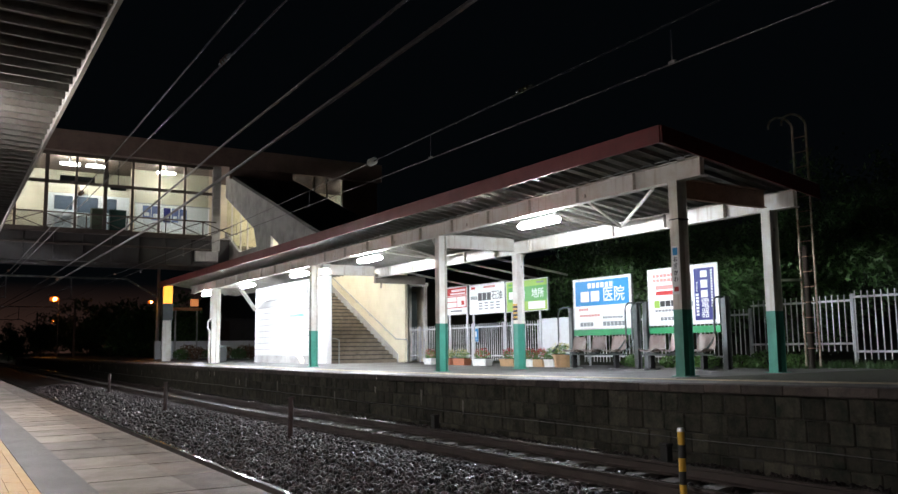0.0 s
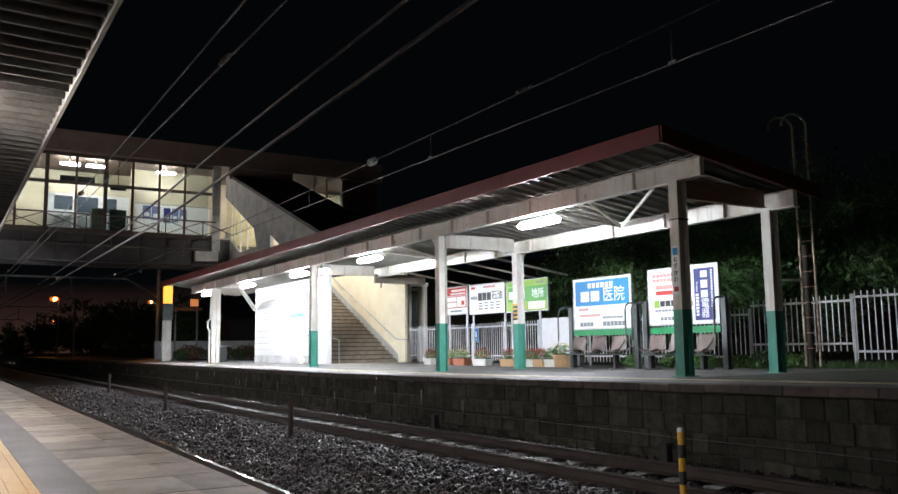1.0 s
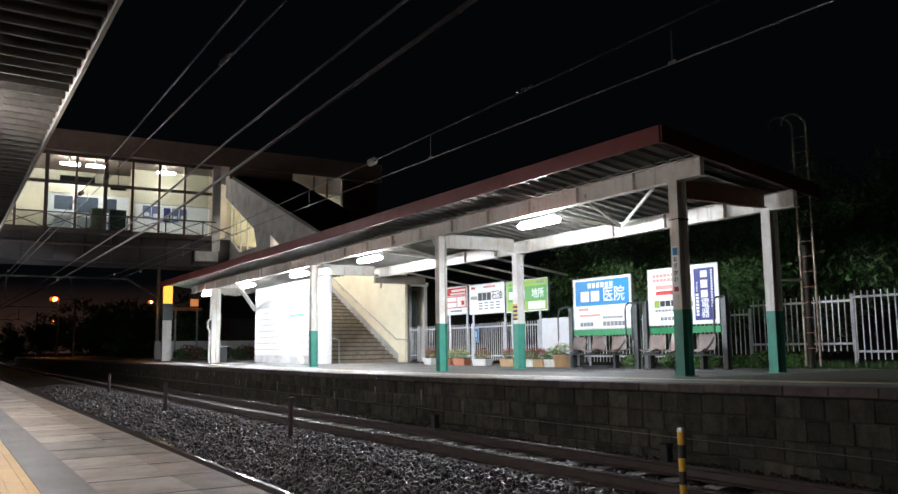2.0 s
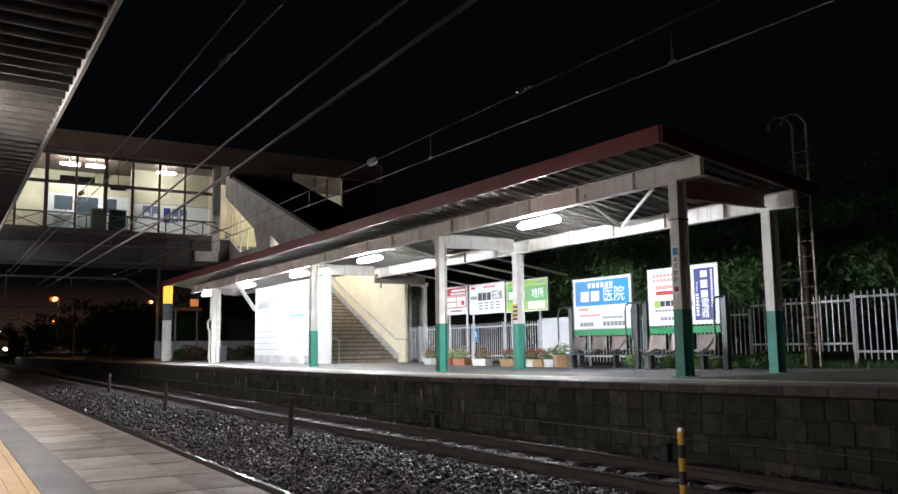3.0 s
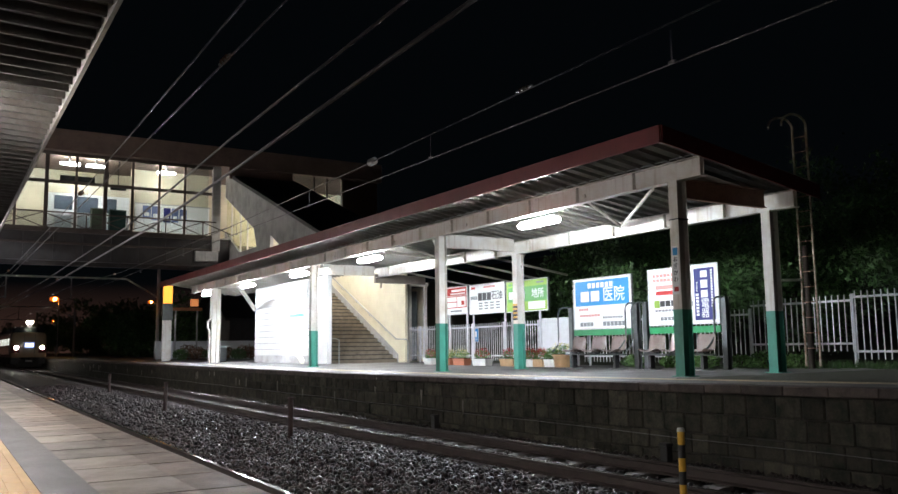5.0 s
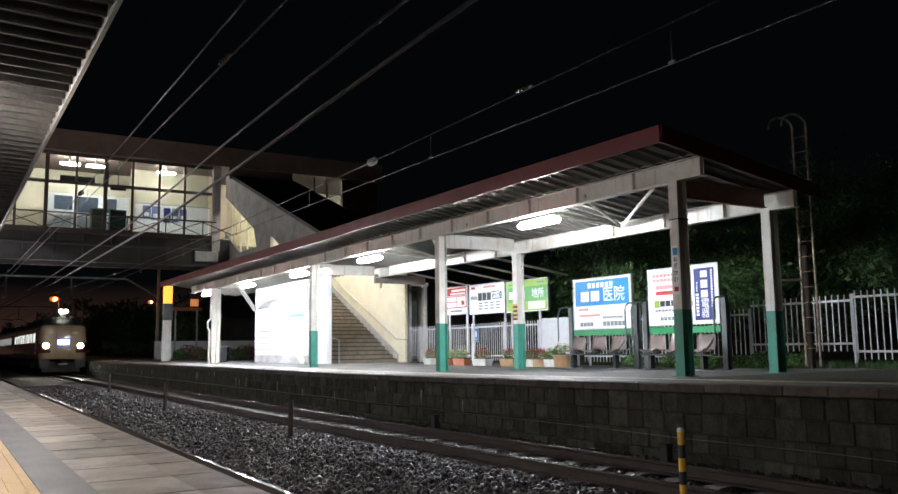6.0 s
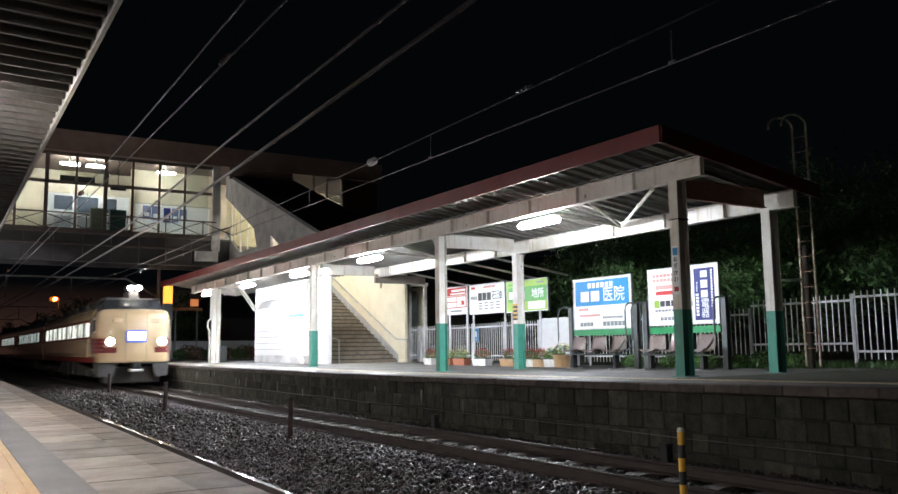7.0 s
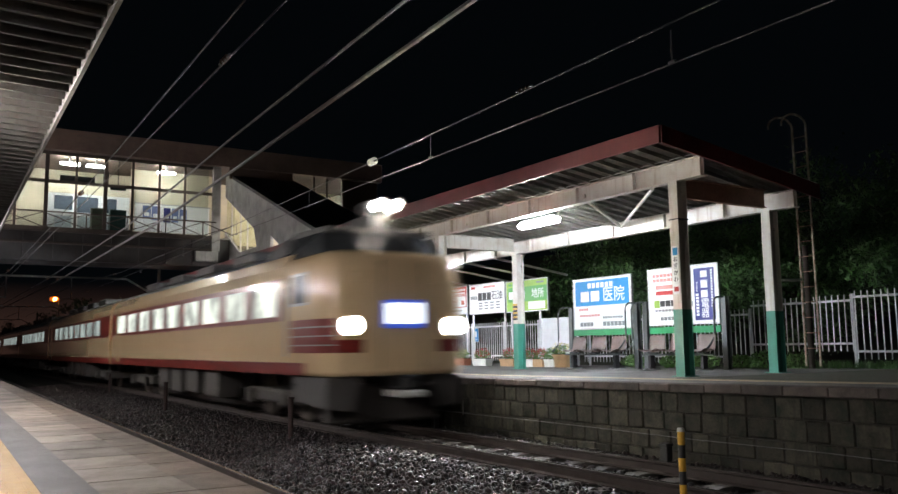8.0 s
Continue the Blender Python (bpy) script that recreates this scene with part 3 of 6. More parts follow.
footbridge()
for x, y in ((5.3, 1.0), (6.5, 1.0), (10.0, 1.0), (3.0, 2.5), (15.5, 2.5), (21.2, 1.2), (-3, 2.0)):
    f = thing("ceiling_lamp", "lit white fluorescent ceiling lamp in the footbridge", "lamp", "lamps in the footbridge", (x, BY + y, 10.0))
    part("tube", bx(-0.45, 0.45, -0.10, 0.10, -0.06, 0.06, bevel=0.03), M["lamp_bridge"], f)
    part("bracket", bx(-0.05, 0.05, -0.05, 0.05, 0.0605, 0.34), M["galv"], f)

# ================= stair house =================


def stair_house():
    t = thing("stair_house", "covered platform staircase with white board side and sloping roof", "staircase")
    xa, xb = 13.2, 16.70
    wall = [(30.8, 0.0), (44.0, 0.0), (44.0, 9.8), (30.8, 4.95)]
    # near side wall with a glazed opening
    bm = bmesh.new()
    prism(bm, [(30.8, 3.55), (36.45, 3.55), (36.45, 7.037), (30.8, 4.93)], "x", xa, xa + 0.15)
    prism(bm, [(36.45, 3.55), (37.63, 3.55), (37.63, 5.25), (36.45, 5.40)], "x", xa, xa + 0.15)
    prism(bm, [(36.45, 5.40), (37.63, 5.97), (37.63, 7.477), (36.45, 7.037)], "x", xa, xa + 0.15)
    prism(bm, [(37.63, 3.55), (39.6, 3.55), (39.6, 5.63), (40.1, 6.6), (40.1, 8.398), (37.63, 7.477)], "x", xa, xa + 0.15)
    prism(bm, [(42.4, 5.632), (45.0, 5.632), (45.0, 7.02)], "x", xa, xa + 0.15)
    prism(bm, [(40.1, 6.6), (45.0, 8.95), (45.0, 10.23), (40.1, 8.398)], "x", xa, xa + 0.15)
    prism(bm, [(39.6, 3.55), (45.0, 3.55), (45.0, 5.63), (39.6, 5.63)], "x", xa, xa + 0.15)
    part("side_wall", bm, M["concrete"], t, "weathered grey concrete wall")
    g = glass("stair_glass", (0.95, 0.95, 0.85))
    o = part("side_pane", pl([(39.65, 5.66), (44.9, 5.66), (44.9, 8.9), (40.0, 6.76)], "x", xa + 0.06, xa + 0.068), g, t)
    o.visible_shadow = False
    part("inner_wall", pl(wall, "x", xb, xb + 0.12), M["cream_wall"], t, "cream painted wall")
    part("back_wall", bx(xa + 0.16, xb - 0.01, 43.82, 43.9, 5.6, 9.72), M["interior"], t)
    for y in (41.2, 42.35, 43.9):
        part("window_bar", bx(xa + 0.03, xa + 0.1, y - 0.05, y + 0.05, 5.64, 6.72 + (y - 40.0) * 0.42), M["white_steel"], t)
    # roof
    part("roof", pl([(30.4, 4.83), (30.4, 4.98), (44.0, 10.05), (44.0, 9.87)], "x", xa - 0.06, xb + 0.06), M["roof_dark"], t, "dark sloping sheet roof")
    # white boards on the lower wall
    z = 0.33
    part("plinth", bx(xa - 0.02, xa + 0.15, 32.2, 39.6, 0.0, 0.328), M["concrete"], t)
    while z < 3.5:
        part("board", bx(xa - 0.015, xa + 0.012, 32.2, 39.6, z, min(z + 0.266, 3.549), bevel=0.008), M["white_wall"], t)
        z += 0.28
    part("board_backing", bx(xa + 0.0125, xa + 0.15, 32.2, 39.6, 0.33, 3.549), M["pole"], t)
    part("corner_panel", bx(xa - 0.03, xa + 0.16, 30.75, 32.19, 0.0, 3.549), M["white_wall"], t, "smooth white end panel")
    n = 36
    for i in range(n):
        y = 31.5 + i * 0.36
        part("step", bx(xa + 0.161, xb - 0.001, y, y + 0.39, i * 0.175 - (0.0 if i == 0 else 0.08), (i + 1) * 0.175 - 0.012), M["step"], t)
        part("nosing", bx(xa + 0.161, xb - 0.14, y - 0.012, y + 0.03, (i + 1) * 0.175 - 0.04, (i + 1) * 0.175), M["nosing"], t)
    part("skirting", pl([(31.4, 0.0), (31.4, 0.35), (42.0, 5.50), (42.0, 5.15)], "x", xb - 0.03, xb - 0.001), M["concrete"], t)
    bm = bmesh.new()
    bent(bm, [(xb - 0.2, 30.2, 0.0), (xb - 0.2, 30.2, 0.82), (xb - 0.18, 30.35, 0.95), (xb - 0.12, 31.4, 0.98), (xb - 0.1, 42, 5.9)], 0.026)
    part("handrail", bm, M["galv"], t, "bent steel handrail")
    bm = bmesh.new()
    for i in range(6):
        y = 32.5 + i * 1.5
        bent(bm, [(xb - 0.1, y, 1.47 + (y - 32.5) * 0.463), (xb - 0.1, y, 1.37 + (y - 32.5) * 0.463), (xb, y, 1.34 + (y - 32.5) * 0.463)], 0.012, 6)
    part("handrail_bracket", bm, M["galv"], t)
    bm = bmesh.new()
    bent(bm, [(13.75, 30.9, 0.0), (13.75, 30.9, 0.95), (13.6, 30.9, 1.0), (13.3, 31.1, 1.0)], 0.022)
    part("handrail", bm, M["galv"], t, "bent steel handrail")
    return t


stair_house()

# ================= platform pieces =================
rng = random.Random(7)


def box_mesh(name, x, y, z, mat, bevel=0.006):
    """A piece of size x, y, z, its origin at the middle of its foot."""
    bm = bmesh.new()
    box(bm, -x / 2, x / 2, -y / 2, y / 2, 0, z, bevel)
    me = bpy.data.meshes.new(name)
    bm.to_mesh(me)
    bm.free()
    me.materials.append(mat)
    return me


slab = box_mesh("slab", 0.396, 0.503, 0.06, M["paving"], 0.0)
edge_stone = box_mesh("edge_stone", 0.24, 0.503, 0.06, M["edge_stone"], 0.0)
for i in range(120):
    shared("slab", slab, platform_near, (0.859, -3.6 + i * 0.52, -0.066), (rng.uniform(-0.002, 0.002), 0, 0))
for i in range(120):
    shared("edge_stone", edge_stone, platform_near, (1.1785, -3.6 + i * 0.52, -0.0665), (rng.uniform(-0.002, 0.002), 0, 0))
tile_bm = bmesh.new()
box(tile_bm, -0.1495, 0.1495, -0.1495, 0.1495, 0, 0.006, 0.002)
for k in range(4):
    box(tile_bm, -0.112 + k * 0.075 - 0.012, -0.112 + k * 0.075 + 0.012, -0.147, 0.147, 0.0061, 0.011)
tile = bpy.data.meshes.new("tactile_tile")
tile_bm.to_mesh(tile)
tile_bm.free()
tile.materials.append(M["yellow_tile"])
for i in range(95):
    shared("tactile_tile", tile, platform_near, (0.29, -5.4 + i * 0.301, -0.012))
copes = [box_mesh("coping_stone", 0.30, l, 0.115, M["coping"], b) for l, b in ((0.593, 0.012), (0.590, 0.018), (0.594, 0.009))]
for i in range(112):
    y = 2.0 + i * 0.6
    shared("coping_stone", copes[rng.randrange(3)], platform_far, (EDGE_FAR + 0.149 + rng.uniform(-0.008, 0.004), y, -0.1145 + rise(y) + rng.uniform(-0.004, 0.003)), (math.atan((rise(y + 0.3) - rise(y - 0.3)) / 0.6), rng.uniform(-0.012, 0.012), rng.uniform(-0.008, 0.008)))
BLOCK_H = 0.262
blocks = {}
for w in (0.30, 0.36, 0.42):
    for d, b in ((0.10, 0.010), (0.108, 0.016), (0.095, 0.022)):
        blocks.setdefault(w, []).append(box_mesh("block", d, w - 0.007, BLOCK_H - 0.007, M["block"], b))
for row in range(4):
    y = 2.2 + 0.13 * row
    while y < 26.5:
        w = rng.choice((0.30, 0.36, 0.42))
        c = y + w / 2
        shared("block", blocks[w][rng.randrange(3)], platform_far, (EDGE_FAR + 0.085 + rng.uniform(-0.010, 0.008), c, -0.118 - (row + 1) * BLOCK_H + rise(c)), (rng.uniform(-0.006, 0.006), rng.uniform(-0.02, 0.02), rng.uniform(-0.012, 0.012)))
        y += w
# Thin pale streaks at random along the wall, tapering downwards.
M["pale_mark"] = material("pale_wall_streak", (0.20, 0.185, 0.165), 0.8, vary=0.3, scale=20, bump=0.3)
for k in range(26):
    y = rng.uniform(13, 64)
    l, w = rng.uniform(0.10, 0.30), rng.uniform(0.012, 0.035)
    z = -0.16 - rng.random() * 0.35
    part("lime_streak", pl([(y - w, z), (y + w * 0.8, z + 0.02), (y + w * 0.5, z - l * 0.6), (y - w * 0.1, z - l), (y - w * 0.7, z - l * 0.5)], "x", EDGE_FAR + 0.008, EDGE_FAR + 0.030), M["pale_mark"], platform_far, "thin pale streak")
bm = bmesh.new()
for row in range(4):
    y = 26.95 + 0.1 * row
    while y < 112:
        w = rng.choice((0.30, 0.36, 0.42))
        z = -0.118 - (row + 1) * BLOCK_H
        d = rng.uniform(-0.008, 0.008)
        box(bm, EDGE_FAR + 0.035 + d, EDGE_FAR + 0.129 + d, y + 0.004, y + w - 0.004, z, z + BLOCK_H - 0.007)
        y += w
part("far_blocks", bm, M["block"], platform_far, "mossy concrete blocks of the platform wall", kind="stuff")
bm = bmesh.new()
for i in range(50):
    y = 69.6 + i * 0.9
    box(bm, EDGE_FAR, EDGE_FAR + 0.299, y - 0.447, y + 0.447, -0.1145, 0.0005)
part("far_coping", bm, M["coping"], platform_far, "dark stone coping", kind="stuff")

# ================= ballast =================


def ballast():
    g = np.random.default_rng(5)
    phi = (1 + 5 ** 0.5) / 2
    ico = np.array([(-1, phi, 0), (1, phi, 0), (-1, -phi, 0), (1, -phi, 0), (0, -1, phi), (0, 1, phi), (0, -1, -phi), (0, 1, -phi),
                    (phi, 0, -1), (phi, 0, 1), (-phi, 0, -1), (-phi, 0, 1)], float) / 1.9
    tri = np.array([(0, 11, 5), (0, 5, 1), (0, 1, 7), (0, 7, 10), (0, 10, 11), (1, 5, 9), (5, 11, 4), (11, 10, 2), (10, 7, 6), (7, 1, 8),
                    (3, 9, 4), (3, 4, 2), (3, 2, 6), (3, 6, 8), (3, 8, 9), (4, 9, 5), (2, 4, 11), (6, 2, 10), (8, 6, 7), (9, 8, 1)])
    n1, n2 = 44000, 22000
    y = np.concatenate([g.uniform(-3.0, 16.0, n1), g.uniform(16.0, 42.0, n2)])
    x = g.uniform(1.45, 8.55, n1 + n2)
    # a shoulder between the tracks, thinner between the rails
    z = np.full(len(x), BED_Z + 0.012) + g.uniform(-0.012, 0.05, len(x))
    mid = np.clip(1 - np.abs(x - 4.85) / 1.4, 0, 1)
    z += mid * 0.10
    z += np.clip((x - 4.6) / 1.6, 0, 1) * 0.45 * 0.13 * (np.clip(20.5 - np.maximum(y, 0), 0, None) / 15.4) ** 1.5
    inside = (np.abs(x - FAR_C) < 0.50) | (np.abs(x - NEAR_C) < 0.50)
    z[inside] -= 0.05
    z[(np.abs(x - FAR_C) < 1.15) & ~inside] -= 0.03
    onrail = (np.abs(np.abs(x - FAR_C) - 0.566) < 0.11) | (np.abs(np.abs(x - NEAR_C) - 0.566) < 0.11)
    keep = ~onrail & ~(inside & (g.random(len(x)) < 0.6))
    x, y, z = x[keep], y[keep], z[keep]
    n = len(x)
    size = g.uniform(0.020, 0.044, n)[:, None] * g.uniform(0.65, 1.25, (n, 3))
    q = g.normal(size=(n, 4))
    q /= np.linalg.norm(q, axis=1)[:, None]
    w, a, b, c = q.T
    R = np.stack([np.stack([1 - 2 * (b * b + c * c), 2 * (a * b - w * c), 2 * (a * c + w * b)], 1),
                  np.stack([2 * (a * b + w * c), 1 - 2 * (a * a + c * c), 2 * (b * c - w * a)], 1),
                  np.stack([2 * (a * c - w * b), 2 * (b * c + w * a), 1 - 2 * (a * a + b * b)], 1)], 1)
    jit = 1 + g.uniform(-0.38, 0.38, (n, 12, 1))
    v = ico[None] * jit * size[:, None, :]
    v = np.einsum("nij,nkj->nki", R, v) + np.stack([x, y, z], 1)[:, None, :]
    f = tri[None] + (np.arange(n) * 12)[:, None, None]
    v, f = v.reshape(-1, 3), f.reshape(-1, 3)
    me = bpy.data.meshes.new("ballast_stones")
    me.vertices.add(len(v))
    me.vertices.foreach_set("co", v.ravel())
    me.loops.add(f.size)
    me.loops.foreach_set("vertex_index", f.ravel())
    me.polygons.add(len(f))
    me.polygons.foreach_set("loop_start", np.arange(len(f)) * 3)
    me.update(calc_edges=True)
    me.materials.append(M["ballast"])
    return tagged(new("ballast_stones", me), "wet dark crushed stone ballast between the tracks", "ballast", kind="stuff")


ballast()
bm = bmesh.new()
prism(bm, [(3.35, BED_Z), (4.2, BED_Z + 0.085), (5.4, BED_Z + 0.085), (6.2, BED_Z)], "y", -20, 200)
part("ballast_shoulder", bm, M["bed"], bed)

# ================= small track posts =================


def marker_post(x, y, z0, z1, r=0.045):
    t = thing("marker_post", "short rusty steel marker post in the ballast", "post", "marker posts by the track", (x, y, 0))
    bm = bmesh.new()
    rod(bm, (0, 0, z0), (0, 0, z1), r, 10)
    part("stem", bm, M["rust_dark"], t)
    part("cap", bx(-r * 1.15, r * 1.15, -r * 1.15, r * 1.15, z1, z1 + 0.03, bevel=0.008), M["rust_dark"], t)


M["rust_dark"] = material("dark_red_rust", (0.028, 0.012, 0.010), 0.7, vary=0.3)
marker_post(5.2, 13.68, -1.0, -0.22)
marker_post(5.0, 21.9, -1.0, -0.20, 0.05)
marker_post(5.6, 33.5, -1.0, -0.25, 0.05)
M["stripe_yellow"] = material("dirty_yellow_paint", (0.60, 0.33, 0.03), 0.5, vary=0.15, second=(0.35, 0.2, 0.04))
sp = thing("striped_post", "yellow and black striped warning post by the track", "post", at=(6.2, 5.85, 0))
for k in range(7):
    bm = bmesh.new()
    z1 = -0.215 - k * 0.125
    rod(bm, (0, 0, z1 - 0.125), (0, 0, z1), 0.034, 14)
    part("band", bm, M["stripe_yellow"] if k % 2 == 0 else M["black"], sp, "dirty yellow band" if k % 2 == 0 else "black band")
bm = bmesh.new()
rod(bm, (0, 0, -0.215), (0, 0, -0.18), 0.04, 14, 0.03)
part("cap", bm, M["galv"], sp)
tb = thing("track_box", "small dark cable box beside the platform wall", "box", at=(8.35, 8.15, 0))
part("lid", bx(-0.07, 0.07, -0.08, 0.08, -0.72, -0.68, bevel=0.012), M["black"], tb)
part("case", bx(-0.055, 0.055, -0.065, 0.065, -1.02, -0.72, bevel=0.01), M["black"], tb)

copy_thing(tb, pose(8.35, 14.2, 0))
# cable along the wall
bm = bmesh.new()
bent(bm, [(EDGE_FAR - 0.02, y, -0.62 + 0.01 * math.sin(y * 1.3)) for y in range(4, 60, 2)], 0.006, 6)
part("wall_cable", bm, M["wire"], label="thin grey cable along the platform wall", category="cable")

# ================= overhead wires =================


def wire(name, pts, r, mat, label, n=6):
    bm = bmesh.new()
    bent(bm, pts, r, n)
    return part(name, bm, M[mat], label=label, category="wire")


for cx, zc, zm in ((NEAR_C, 3.83, 4.29), (FAR_C, 3.84, 4.30)):
    wire("contact_wire", [(cx, -20, zc), (cx, 12, zc), (cx, 40, zc + 0.1), (cx, 400, zc + 0.3)], 0.008, "copper", "worn copper contact wire over the track")
    wire("messenger_wire", [(cx, -20, zm + 0.35), (cx, 0, zm + 0.12), (cx, 6.5, zm + 0.03), (cx, 14.4, zm - 0.07), (cx, 24, zm - 0.16), (cx, 40, zm - 0.1), (cx, 60, zm + 0.4), (cx, 400, zm + 0.6)], 0.009, "messenger", "dark messenger wire above the contact wire")
    for y in ((1.0, 6.56, 12.1, 17.6, 23, 29, 36) if cx > 5 else (19, 26, 33)):
        bm = bmesh.new()
        rod(bm, (cx, y, zc), (cx, y, zm - 0.06), 0.006, 6)
        box(bm, cx - 0.015, cx + 0.015, y - 0.05, y + 0.05, zc, zc + 0.035)
        part("dropper", bm, M["messenger"], label="thin dropper with clamp between the overhead wires", category="wire")
wire("feeder_wire", [(4.1, -20, 4.9), (4.15, 0, 4.58), (4.2, 7.7, 4.41), (4.2, 14.2, 4.27), (4.2, 23.5, 3.92), (4.2, 44, 3.95), (4.2, 120, 4.8)], 0.021, "wire", "thick grey feeder cable over the tracks")
wire("feeder_wire", [(4.6, -20, 4.8), (4.6, 0, 4.42), (4.6, 7.0, 4.22), (4.6, 15.5, 3.96), (4.6, 22, 3.80), (4.6, 44, 3.85), (4.6, 120, 4.8)], 0.032, "wire", "thick grey feeder cable over the tracks")


M["brown_disc"] = material("brown_porcelain", (0.10, 0.05, 0.03), 0.3)


def insulator(x, y, z, r=0.1):
    t = thing("insulator", "white porcelain disc insulator on the overhead wire", "insulator", "insulators on the wires", (x, y, z))
    for k in range(3):
        bm = bmesh.new()
        rod(bm, (0, -0.09 + k * 0.09, 0), (0, -0.05 + k * 0.09, 0), r, 16, r * 0.5)
        part("disc", bm, M["insulator" if r > 0.07 else "brown_disc"], t)
    bm = bmesh.new()
    rod(bm, (0, -0.2, 0), (0, 0.2, 0), 0.015, 6)
    part("pin", bm, M["wire"], t)


insulator(FAR_C, 14.36, 4.23, 0.075)
for x, y, z in ((2.6, 9.0, 3.86), (7.08, 9.4, 4.33)):
    insulator(x, y, z, 0.035)
for x, y in ((2.6, 20.0), (4.2, 42.0), (4.6, 42.0), (7.08, 42.0), (2.6, 42.0)):
    insulator(x, y, 4.15 if y < 30 else 3.95 + (0.3 if x in (2.6, 7.08) else 0), 0.055)

# portal of the overhead line beyond the bridge


def portal(y):
    t = thing("catenary_portal", "grey steel overhead line portal across the tracks", "catenary portal", "overhead line portals", (0, y, 0))
    for x in (-1.2, 15.2):
        bm = bmesh.new()
        rod(bm, (x, 0, -1.2), (x, 0, 7.2), 0.15, 12, 0.12)
        part("mast", bm, M["concrete"], t)
    bm = bmesh.new()
    beam(bm, (-1.1, 0, 6.3), (12.7, 0, 6.3), 0.12, 0.12)
    beam(bm, (12.7, 0, 6.3), (15.1, 0, 4.9), 0.10, 0.10)
    part("cross_beam", bm, M["galv"], t)
    for x in (NEAR_C, FAR_C):
        bm = bmesh.new()
        rod(bm, (x + 1.6, 0, 6.3), (x + 1.6, 0, 4.6), 0.04, 8)
        rod(bm, (x + 1.6, 0, 4.75), (x, 0, 4.35), 0.025, 8)
        rod(bm, (x + 1.6, 0, 5.6), (x, 0, 4.9), 0.025, 8)
        part("bracket_arm", bm, M["galv"], t)
    return t


pt = portal(70.0)
copy_thing(pt, pose(0, 118.0, 0))
copy_thing(pt, pose(0, 166.0, 0))

# ================= writing =================


def lettering(text, height, mat, parent, at, axis="-x", name="lettering"):
    """Raised letters: centred on at, facing -x (or -y)."""
    c = bpy.data.curves.new("lettering", "FONT")
    c.body = text
    c.size = height
    c.extrude = 0.002
    c.offset = height * 0.006 if height > 0.2 else 0.0
    c.align_x, c.align_y = "CENTER", "CENTER"
    c.resolution_u = 3
    o = bpy.data.objects.new("lettering", c)
    scene.collection.objects.link(o)
    bpy.context.view_layer.update()
    me = bpy.data.meshes.new_from_object(o.evaluated_get(bpy.context.evaluated_depsgraph_get()))
    bpy.data.objects.remove(o)
    me.materials.clear()
    me.materials.append(mat)
    if axis == "-x":
        m = Matrix(((0, 0, -1, 0), (-1, 0, 0, 0), (0, 1, 0, 0), (0, 0, 0, 1)))
    else:
        m = Matrix(((1, 0, 0, 0), (0, 0, -1, 0), (0, 1, 0, 0), (0, 0, 0, 1)))
    me.transform(m)
    ob = new(name, me)
    ob.parent = parent
    ob.location = at
    return ob


def ink(name, color):
    return material(name, color, 0.5, vary=0.04, scale=8, bump=0, second=tuple(c * 0.9 for c in color), amount=0.2)


M["sign_face"] = material("white_sign_sheet", (0.80, 0.82, 0.82), 0.35, vary=0.03, scale=3, bump=0.01, second=(0.72, 0.74, 0.74), amount=0.4)
M["ink_blue"] = ink("sky_blue_sign_paint", (0.015, 0.25, 0.58))
M["ink_navy"] = ink("navy_sign_paint", (0.016, 0.02, 0.16))
M["ink_red"] = ink("red_sign_paint", (0.48, 0.035, 0.03))
M["ink_pink"] = ink("faded_pink_sign_paint", (0.62, 0.26, 0.24))
M["ink_green"] = ink("green_sign_paint", (0.09, 0.33, 0.07))
M["ink_lime"] = ink("lime_sign_paint", (0.27, 0.46, 0.06))
M["ink_black"] = ink("black_sign_paint", (0.03, 0.03, 0.035))
M["ink_grey"] = ink("grey_sign_paint", (0.20, 0.22, 0.23))
M["ink_white"] = ink("white_sign_paint", (0.80, 0.81, 0.80))
M["band_green"] = material("green_sign_base", (0.03, 0.26, 0.10), 0.4, vary=0.1)
M["grey_paint"] = material("grey_painted_steel", (0.10, 0.112, 0.112), 0.5, vary=0.12, scale=6, bump=0.05)
M["sign_back"] = M["grey_paint"]


